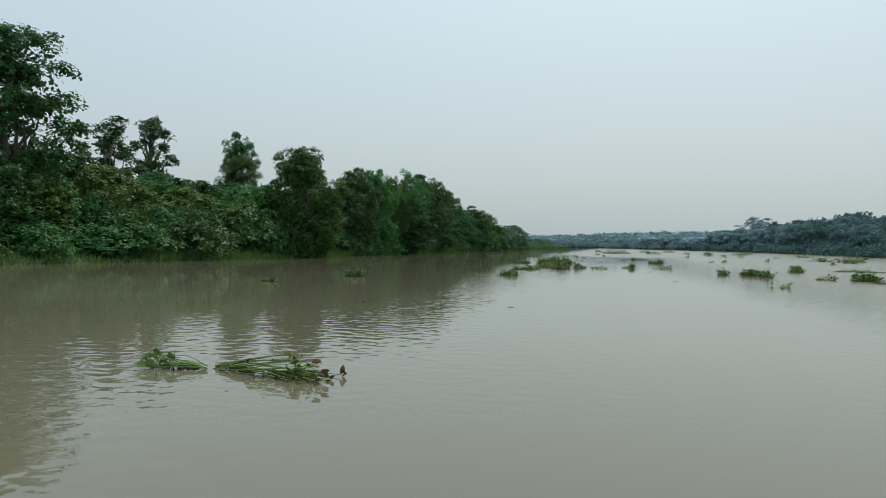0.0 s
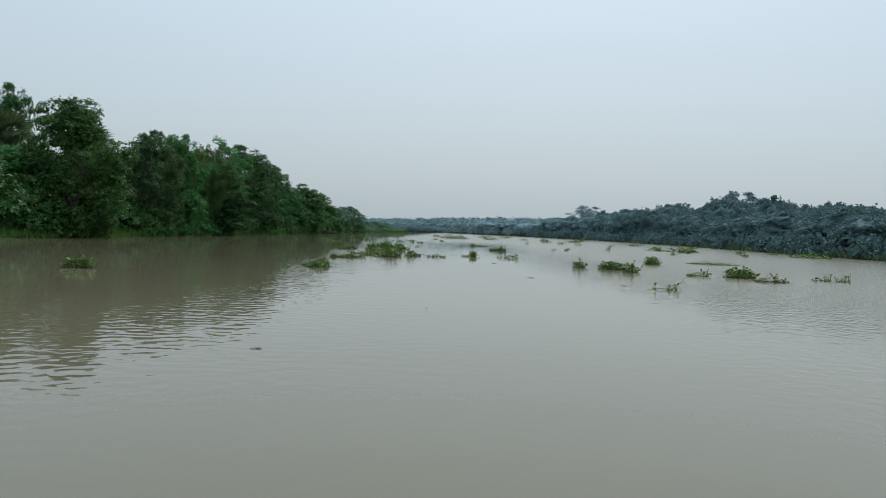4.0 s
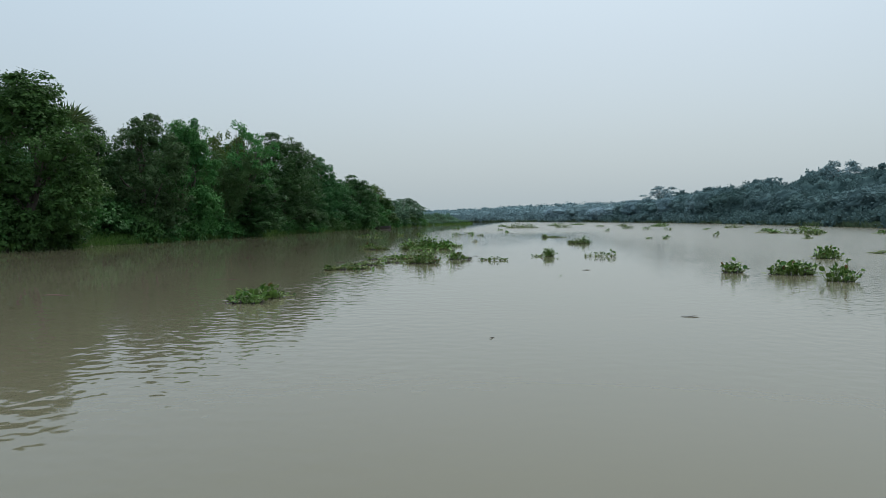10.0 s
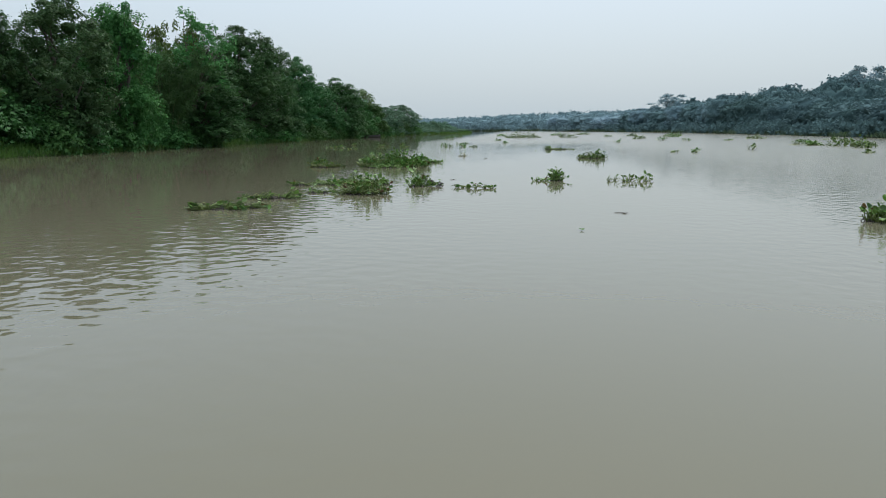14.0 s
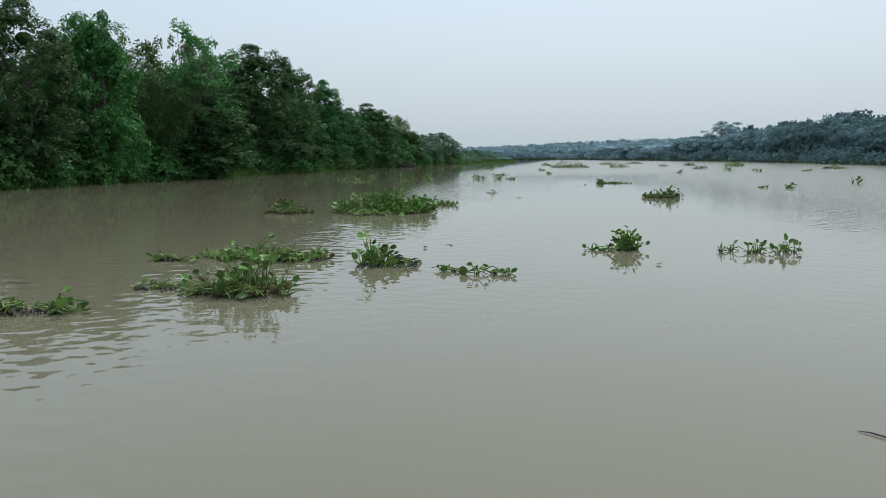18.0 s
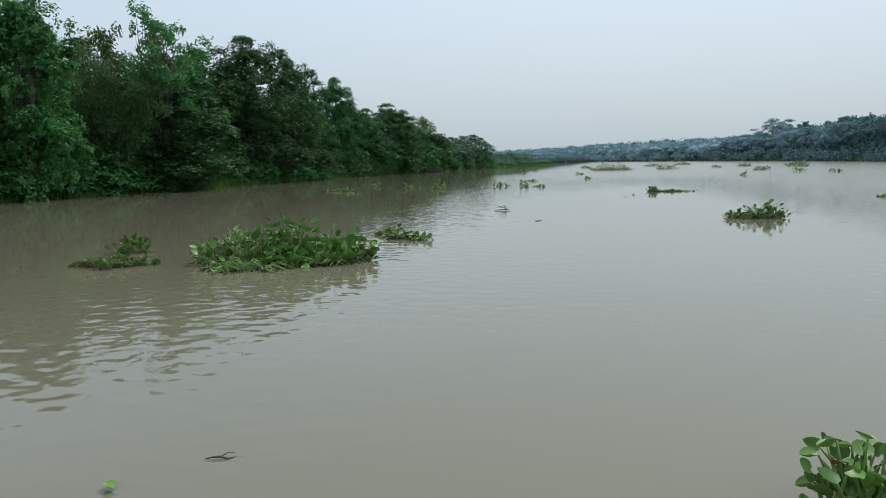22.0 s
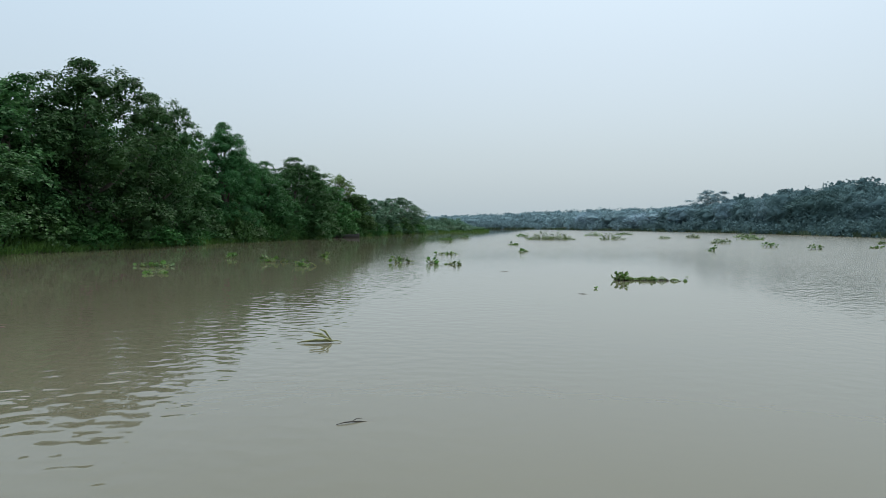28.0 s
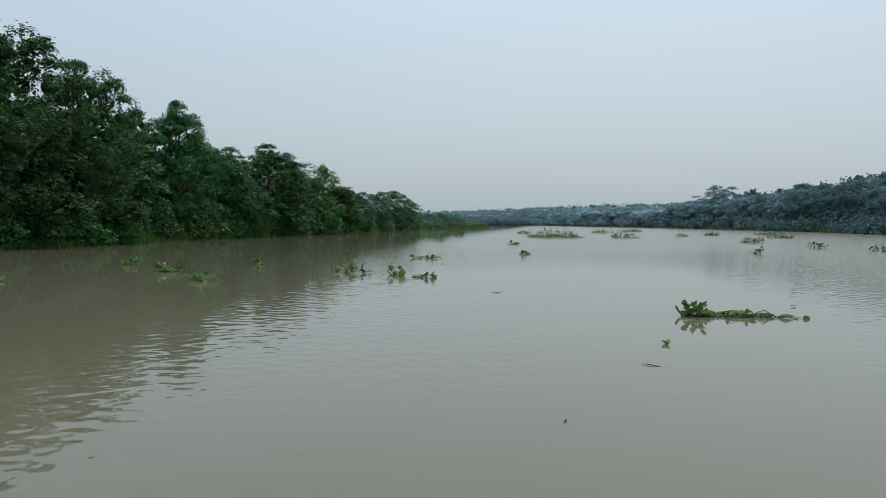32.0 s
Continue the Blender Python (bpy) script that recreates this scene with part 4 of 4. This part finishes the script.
            for k in range(int(rg.integers(7, 14)) if near else 5):
                b = way + rg.normal() * 0.55
                ln = rg.uniform(0.12, 0.36) * min(1.0, 0.5 + 0.5 * w)
                lift = max(0.01, rise * rg.uniform(0.0, 1.0))
                tip = (fx + math.cos(b) * ln, fy + math.sin(b) * ln * 0.8, lift)
                stem((fx + rg.normal() * 0.03, fy + rg.normal() * 0.03, rg.uniform(0.0, 0.03)), tip, rg.uniform(0.005, 0.0085), sag=rg.uniform(-0.04, 0.03))
                if rg.uniform() < (0.36 if near else 0.6):
                    pad(tip, (math.cos(b), math.sin(b)), leaf * rg.uniform(0.5, 1.1))
    elif style == "strand":
        # stems fan out from a rooted end, some bent over, some withered
        for j in range(max(1, int(w / 0.9 + 0.5))):
            foot = (-0.46 + 0.5 * j) * w
            for i in range((30 if "withered" in label else 20) if near else 9):
                ln, b = w * rg.uniform(0.25, 0.7) * (0.8 if j else 1.0), rg.normal() * 0.32
                start = foot + rg.uniform(0, 0.25) * w
                lift = 1.1 * h * rg.uniform(0.0, 0.8) ** 1.5 * math.exp(-((start + ln - 0.15 * w) / (0.45 * w)) ** 2)
                tip = (min(0.5 * w, start + ln * math.cos(b)), rg.normal() * d * 0.08 + ln * math.sin(b) * 0.6, 0.01 + lift)
                stem((start, rg.normal() * d * 0.06, rg.uniform(0.0, 0.06)), tip, rg.uniform(0.004, 0.0075), sag=rg.uniform(-0.03, 0.03) + 0.1 * ln)
                if rg.uniform() < 0.3:
                    pad(tip, (math.cos(b), math.sin(b)), leaf * rg.uniform(0.5, 1.1))
                elif rg.uniform() < 0.25:
                    stem(tip, (tip[0] + rg.normal() * 0.1, tip[1] + rg.normal() * 0.08, max(0.0, tip[2] - rg.uniform(0.02, 0.15))), 0.004)
        for i in range(int(w * 5) + 2 if "flattened" not in label else 3):
            rosette(rg.uniform(0.08, 0.40) * w, rg.normal() * d * 0.16, 5, 0.13, h * rg.uniform(0.35, 0.8))
    else:
        m_ = max(4, int(w * 7))
        last = None
        for i in range(m_):
            cx, cy = (i / max(1, m_ - 1) - 0.5) * w * 0.9 + rg.normal() * 0.04, rg.normal() * d * 0.25
            rosette(cx, cy, 4, 0.09, h * rg.uniform(0.15, 1.0), 0.0, 0.45 if cx < 0 else 0.8)
            for k in range(2):
                lying(cx, cy, rg.uniform(0.12, 0.35), 0.06, 0.9)
            if last:
                stem((*last, 0.015), (cx, cy, 0.02), 0.007)
            last = (cx, cy)
    for i in range(tall):
        stem((-0.1 * w, 0.02 * i, 0.02), (-0.2 * w + 0.07 * i, -0.03 * i, 0.40 + 0.05 * i), 0.007)
        pad((-0.2 * w + 0.07 * i, -0.03 * i, 0.40 + 0.05 * i), (-0.6 + 0.6 * i, -0.8), 0.16)
        pads[-1] = (pads[-1][0], i % 3, pads[-1][2])
    if tall:
        # a drawn-out tail of dark roots and stems at one end
        for i in range(60):
            u = rg.uniform(0.25, 0.75)
            b = rg.normal() * 0.5
            p = Vector((u * w, rg.normal() * 0.06 * w, rg.uniform(0.0, 0.2) * max(0.1, 1 - u)))
            q = p + Vector((math.cos(b) * 0.13, math.sin(b) * 0.1, rg.normal() * 0.03))
            q.z = max(0.0, q.z)
            (roots if i % 5 else stems).tube([p, p.lerp(q, 0.5) + Vector((0, 0, 0.02)), q], [0.007, 0.011, 0.004], 5)
        for i in range(9):
            u = rg.uniform(0.45, 0.85) * w
            pad((u, rg.normal() * 0.1, rg.uniform(0.01, 0.07)), (1, rg.normal()), leaf * rg.uniform(0.5, 0.9))
    # wet roots and dead stuff at the waterline
    for i in range(0 if style == 'sparse' else int((14 if style == 'strand' else 40) * min(1.6, w)) if near else 5):
        a, q = rg.uniform(0, 6.283), math.sqrt(rg.uniform(0, 1))
        cx, cy, b = math.cos(a) * q * w * 0.36, math.sin(a) * q * d * 0.36, rg.uniform(0, 6.283)
        ln = rg.uniform(0.06, 0.18)
        roots.tube([(cx, cy, -0.03), (cx + math.cos(b) * ln * 0.5, cy + math.sin(b) * ln * 0.5, rg.uniform(0.0, 0.05)), (cx + math.cos(b) * ln, cy + math.sin(b) * ln, -0.02)], [0.008, 0.013, 0.005], 5)
    if near:
        tagged(part("root_mass", roots, ROOT, top, "dark wet roots at the waterline"), kind="stuff")
    tangle = part("stem_tangle", stems, STEM, top, smooth=True)
    tagged(tangle, kind="stuff")
    singles = pads[::max(1, len(pads) // 90)][:110] if near else []
    for m, i, size in singles:
        ob = part("leaf", PADS[i], None, top)
        ob.matrix_basis = m
    for m, i, size in [q for q in pads if not any(q is s_ for s_ in singles)]:
        me = PADS[i % 4]
        k = len(spare.v)
        spare.v.extend(tuple(m @ v.co) for v in me.vertices)
        spare.f.extend(tuple(k + q for q in p.vertices) for p in me.polygons)
    if spare.v:
        tagged(part("foliage", spare, PAD, top, smooth=True), kind="stuff")
    return tagged(top, label, "water hyacinth", "floating water hyacinth clumps")


RAFT = "thick floating raft of green water hyacinth"
TUFT = "upright tuft of floating water hyacinth"
FLAT = "flattened floating bundle of water hyacinth stems"
FEW = "loose floating strand with a few hyacinth leaves"
FAR = "small far clump of floating water hyacinth"
NEAR_PLANTS = [
    # x, y, width, height, style, label, turn, depth
    (-3.85, 7.55, 1.65, 0.36, "strand", "flattened hyacinth bundle with withered brown stems", -12, 0.35),
    (-5.00, 7.60, 0.95, 0.20, "strand", FLAT, 184, 0.45),
    (-10.9, 29.6, 1.1, 0.40, "tuft", TUFT, 0, 0.6),
    (-5.2, 35.7, 1.15, 0.34, "fallen", FLAT, 6, 0.45),
    (-3.55, 47.05, 1.25, 0.40, "mat", "dense tuft of water hyacinth with browning leaves", 2, 0.5),
    (-4.5, 49.7, 1.95, 0.32, "fallen", "wide flattened mat of water hyacinth stems", -4, 0.45),
    (-5.7, 49.3, 0.5, 0.16, "fallen", FLAT, 0, 0.5),
    (-3.75, 49.75, 0.8, 0.24, "fallen", FLAT, 6, 0.4),
    (-2.63, 49.35, 0.72, 0.37, "tuft", "water hyacinth tuft with two tall upright leaves", 6, 0.72),
    (-1.25, 48.9, 0.95, 0.17, "sparse", FEW, -10, 0.3),
    (-5.21, 45.75, 1.05, 0.30, "fallen", FLAT, 12, 0.4),
    (-4.6, 47.1, 0.6, 0.14, "fallen", FEW, 10, 0.35),
    (-5.45, 43.75, 1.5, 0.26, "fallen", FLAT, 6, 0.4),
    (0.93, 51.7, 0.46, 0.37, "tuft", "compact upright water hyacinth tuft in open water", 0, 0.85),
    (0.53, 51.55, 0.3, 0.13, "sparse", FEW, 0, 0.5),
    (2.95, 51.7, 1.15, 0.24, "sparse", FEW, 0, 0.35),
    (-4.95, 58.85, 2.8, 0.62, "mat", "large leafy raft of water hyacinth", 14, 0.5),
    (-5.25, 57.9, 1.4, 0.2, "fallen", FLAT, 4, 0.4),
    (-7.5, 58.0, 1.3, 0.26, "fallen", FLAT, 8, 0.4),
    (-8.15, 59.6, 0.7, 0.34, "tuft", TUFT, 0, 0.6),
    (3.25, 67.4, 1.6, 0.42, "fallen", "hyacinth bundle with a few raised leaves", 0, 0.4),
    (3.6, 67.45, 0.7, 0.50, "tuft", TUFT, 0, 0.6),
    (-4.47, 62.75, 0.85, 0.24, "strand", FLAT, 12, 0.35),
    (-3.62, 61.95, 0.2, 0.10, "sparse", FEW, 0, 0.6),
    (-4.0, 62.1, 0.85, 0.16, "strand", FEW, 10, 0.3),
    (2.3, 81.9, 2.0, 0.08, "fallen", "long floating hyacinth strand in open water", 176, 0.16),
    (1.62, 81.8, 0.5, 0.26, "tuft", TUFT, 0, 0.6),
    (7.0, 42.3, 1.55, 0.46, "tuft", RAFT, 0, 0.5),
    (5.65, 43.0, 0.75, 0.40, "tuft", TUFT, 0, 0.7),
    (7.4, 40.2, 0.85, 0.5, "tuft", TUFT, 0, 0.7),
    (10.95, 50.2, 1.2, 0.55, "tuft", TUFT, 0, 0.6),
    (9.9, 39.0, 1.2, 0.42, "strand", FLAT, 0, 0.4),
    (11.6, 39.0, 1.7, 0.48, "tuft", TUFT, 0, 0.4),
    (11.7, 36.6, 1.4, 0.42, "strand", FLAT, 0, 0.4),
    (15.4, 39.0, 1.5, 0.42, "sparse", FEW, 0, 0.4),
    (6.13, 30.4, 0.7, 0.2, "sparse", FEW, 0, 0.4),
    (15.2, 54.0, 2.7, 0.36, "strand", FLAT, 0, 0.3),
    (-12.2, 24.2, 0.75, 0.15, "strand", FLAT, 0, 0.4),
    (-5.1, 34.9, 0.8, 0.28, "tuft", TUFT, 0, 0.6),
]
for i, (x, y, w_, h, style, label, turn, dep) in enumerate(NEAR_PLANTS):
    hyacinth(x, y, w_, h, style, label, True, turn, dep, 0.082 if "compact" in label else 0.10 if "browning" in label else {"tuft": 0.12, "mat": 0.128}.get(style, 0.108), i, 2 if "two tall" in label else 0)
FAR_PLANTS = [
    (-14.1, 91.5, 0.8, 0.26, "t"), (-11.2, 88.8, 1.3, 0.34, "f"), (-8.9, 86.2, 1.4, 0.32, "f"), (-10.3, 92.8, 0.35, 0.18, "t"), (-6.3, 89.6, 1.0, 0.3, "f"),
    (-4.9, 89.2, 0.85, 0.25, "f"), (-5.7, 98.3, 0.85, 0.2, "f"), (-4.1, 88.6, 0.55, 0.12, "f"), (-13.8, 84.6, 1.5, 0.3, "f"), (-11.9, 81.2, 0.6, 0.14, "f"), (-9.8, 129.0, 2.0, 0.5, "t"),
    (-0.4, 139.5, 5.7, 0.8, "m"), (6.2, 142.0, 3.1, 0.65, "m"), (-3.2, 117.2, 1.2, 0.2, "f"), (-1.9, 103.3, 0.75, 0.18, "f"), (13.0, 150.7, 1.7, 0.4, "t"),
    (14.6, 129.0, 2.2, 0.45, "t"), (22.4, 149.1, 3.3, 0.47, "m"), (15.5, 117.5, 1.4, 0.5, "t"), (17.5, 113.5, 1.3, 0.42, "t"), (23.0, 117.8, 1.2, 0.4, "f"),
    (25.7, 93.0, 4.2, 0.7, "m"), (22.9, 94.9, 2.6, 0.42, "s"), (15.2, 82.7, 0.9, 0.5, "t"), (8.9, 76.4, 0.6, 0.2, "f"), (10.2, 76.4, 0.7, 0.2, "f"), 
    (25.2, 102.0, 1.9, 0.45, "t"), (24.5, 87.6, 2.3, 0.55, "t"), (31.4, 90.5, 1.7, 0.47, "t"), (38.0, 88.0, 5.0, 0.5, "m"), (36.5, 94.0, 1.4, 0.36, "t"),
    (30, 132, 3.0, 0.5, "m"), (18, 160, 2.5, 0.5, "t"), (27, 170, 3.5, 0.5, "m"), (6, 172, 3.0, 0.5, "m"), (-4, 160, 2.2, 0.4, "t"),
    (33, 112, 1.6, 0.4, "t"), (37, 126, 2.4, 0.4, "s"), (9.5, 108, 1.0, 0.3, "t"), (20, 76, 0.9, 0.25, "f"), (27, 78, 1.2, 0.3, "t"), (-10, 145, 1.6, 0.35, "t"), (12, 190, 3.6, 0.5, "m"),
]
for i, (x, y, w_, h, s_) in enumerate(FAR_PLANTS):
    hyacinth(x, y, w_, h, {"s": "strand", "t": "tuft", "m": "mat", "f": "fallen"}[s_], FAR, False, 0, 0.45, 0.17, 200 + i)


# ---- twigs and bits afloat ----
def twig(x, y, length, turn, label, fork=True, seed=0):
    rg = np.random.default_rng(300 + seed)
    top = new("floating_twig")
    top.matrix_basis = pose(x, y, 0.0, 0, 0, turn)
    b = Build()
    pts = [(-length / 2 + length * k / 5, rg.normal() * length * 0.04, 0.004 + 0.008 * math.sin(k * 1.1)) for k in range(6)]
    b.tube(pts, [0.002, 0.005, 0.006, 0.006, 0.005, 0.002], 6)
    part("stick", b, TWIG, top, smooth=True)
    if fork:
        c = Build()
        c.tube([pts[2], (pts[2][0] + length * 0.15, length * 0.1, 0.02), (pts[2][0] + length * 0.32, length * 0.16, 0.012)], [0.004, 0.003, 0.002], 5)
        part("side_twig", c, TWIG, top, smooth=True)
    return tagged(top, label, "twig", "floating twigs")


for i, (x, y, ln, turn) in enumerate(((2.48, 33.5, 0.34, -12), (5.1, 31.3, 0.28, -35), (1.75, 43.7, 0.32, -25), (0.4, 77.4, 0.3, -30), (-1.8, 66.4, 0.32, 35), (-0.56, 75.1, 0.12, 80),
                                     (-1.98, 51.8, 0.2, 20), (-0.48, 31.3, 0.16, 65), (-2.44, 17.4, 0.2, 10), (-7.5, 40.0, 0.9, 2), (-9.5, 36.0, 0.8, 4), (-6.4, 47.2, 0.5, 6), (-8.2, 70.5, 0.7, 0), (-1.77, 84.9, 0.3, 0))):
    twig(x, y, ln, turn, "thin brown twig afloat on the river", i % 2 == 0, i)

for i, (x, y, s_) in enumerate(((0.88, 41.4, 0.10), (-2.29, 51.35, 0.08), (-3.4, 50.7, 0.12), (0.7, 78.9, 0.13), (1.2, 50.0, 0.09), (-0.64, 22.5, 0.07), (3.7, 83.5, 0.12), (-6.2, 17.6, 0.1), (-5.1, 16.2, 0.1))):
    ob = new("floating_leaf", PADS[i % 4])
    ob.matrix_basis = pose(x, y, 0.018, 4, 3, i * 70) @ Matrix.Diagonal((s_, s_, s_, 1))
    tagged(ob, "loose hyacinth leaf lying on the water", "leaf", "loose floating leaves")

# a cut palm leaf base afloat
frond = new("floating_frond")
frond.matrix_basis = pose(-3.25, 69.95, 0, 0, 0, 18) @ Matrix.Diagonal((0.6, 0.6, 0.75, 1))
for a, ln, rise in ((4, 0.72, 0.01), (11, 0.66, 0.03), (-7, 0.56, 0.02), (24, 0.44, 0.13), (-20, 0.50, 0.16), (-32, 0.34, 0.22), (38, 0.3, 0.05)):
    b = Build()
    q = radians(a)
    b.tube([(0.3, 0, 0.02), (0.3 - math.cos(q) * ln * 0.5, -math.sin(q) * ln * 0.35, 0.03 + rise * 0.7), (0.3 - math.cos(q) * ln, -math.sin(q) * ln * 0.6, 0.005 + rise)], [0.012, 0.021, 0.004], 6)
    part("blade", b, PALE_STALK, frond, smooth=True)
b = Build()
b.tube([(0.26, 0, 0.02), (0.4, 0.01, 0.03), (0.5, 0.0, 0.01)], [0.014, 0.010, 0.004], 6)
part("stalk", b, PALE_STALK, frond, smooth=True)
tagged(frond, "pale green leaf stalk bundle floating in open water", "palm frond")


# ---- boats ----
def hull(length, beam, depth, sheer, sections=14):
    """The outer and inner skins of a plank boat, bow towards y."""
    b = Build()
    around = 9
    for skin, inset in ((0, 0.0), (1, 0.035)):
        for i in range(sections + 1):
            t = i / sections
            y = (t - 0.5) * length
            half = max(0.03, beam / 2 * (1 - abs(2 * t - 0.9) ** 2.6 / 1.2) - inset)
            rise = sheer * abs(2 * t - 1) ** 2.5
            for k in range(around):
                a = math.pi * k / (around - 1)
                px = -math.cos(a) * half
                pz = -math.sin(a) ** 0.8 * (depth - inset) + depth * 0.62 + rise * (0.35 + 0.65 * (1 - math.sin(a)))
                b.v.append((px, y, pz))
    n_ = (sections + 1) * around
    for s_ in range(2):
        for i in range(sections):
            for k in range(around - 1):
                a = s_ * n_ + i * around + k
                q = (a, a + 1, a + 1 + around, a + around)
                b.f.append(q if s_ else q[::-1])
    for i in range(sections):
        for k in (0, around - 1):
            a = i * around + k
            b.f.append((a, a + around, a + around + n_, a + n_))
    return b


def boat(name, x, y, turn, length, beam, depth, sheer, wood, label):
    top = new(name)
    top.matrix_basis = pose(x, y, 0, 0, 0, turn)
    part("hull", hull(length, beam, depth, sheer), wood, top, smooth=True)
    for side in (-1, 1):
        b = Build()
        pts, rad = [], []
        for i in range(15):
            t = i / 14
            half = max(0.03, beam / 2 * (1 - abs(2 * t - 0.9) ** 2.6 / 1.2))
            pts.append((side * half, (t - 0.5) * length, depth * 0.62 + sheer * abs(2 * t - 1) ** 2.5 + 0.01))
            rad.append(0.03)
        b.tube(pts, rad, 6)
        part("gunwale", b, wood, top, smooth=True)
    return top


def box(build, cx, cy, cz, sx, sy, sz):
    k = len(build.v)
    for dx in (-1, 1):
        for dy in (-1, 1):
            for dz in (-1, 1):
                build.v.append((cx + dx * sx / 2, cy + dy * sy / 2, cz + dz * sz / 2))
    for q in ((0, 1, 3, 2), (4, 6, 7, 5), (0, 4, 5, 1), (2, 3, 7, 6), (0, 2, 6, 4), (1, 5, 7, 3)):
        build.f.append(tuple(k + i for i in q))


ferry = boat("wooden_boat", 0.15, -1.0, 0, 6.6, 1.25, 0.62, 0.16, WOOD, "")
for i in range(3):
    b = Build()
    box(b, -0.16 + 0.16 * i, 2.2 - 0.02 * i, 0.335, 0.15, 0.7 - 0.1 * i, 0.022)
    part("deck_plank", b, BOARD if i == 0 else WOOD, ferry)
b = Build()
b.tube([(0, 2.9, 0.25), (0, 3.15, 0.48), (0, 3.27, 0.58)], [0.09, 0.08, 0.06], 8)
part("stem_post", b, WOOD, ferry, smooth=True)
for i in range(3):
    b = Build()
    box(b, 0, -2.0 + 1.3 * i, 0.27, 1.0 if i else 0.8, 0.2, 0.03)
    part("thwart", b, WOOD, ferry)
tagged(ferry, "weathered grey wooden boat with a cracked bow", "boat")

moored = boat("moored_boat", -24.2, 143.5, -62, 4.2, 1.0, 0.5, 0.14, DARK_WOOD, "")
b = Build()
box(b, 0, 0, 0.25, 0.86, 0.2, 0.03)
part("thwart", b, DARK_WOOD, moored)
tagged(moored, "small dark wooden boat moored at the bank", "boat")
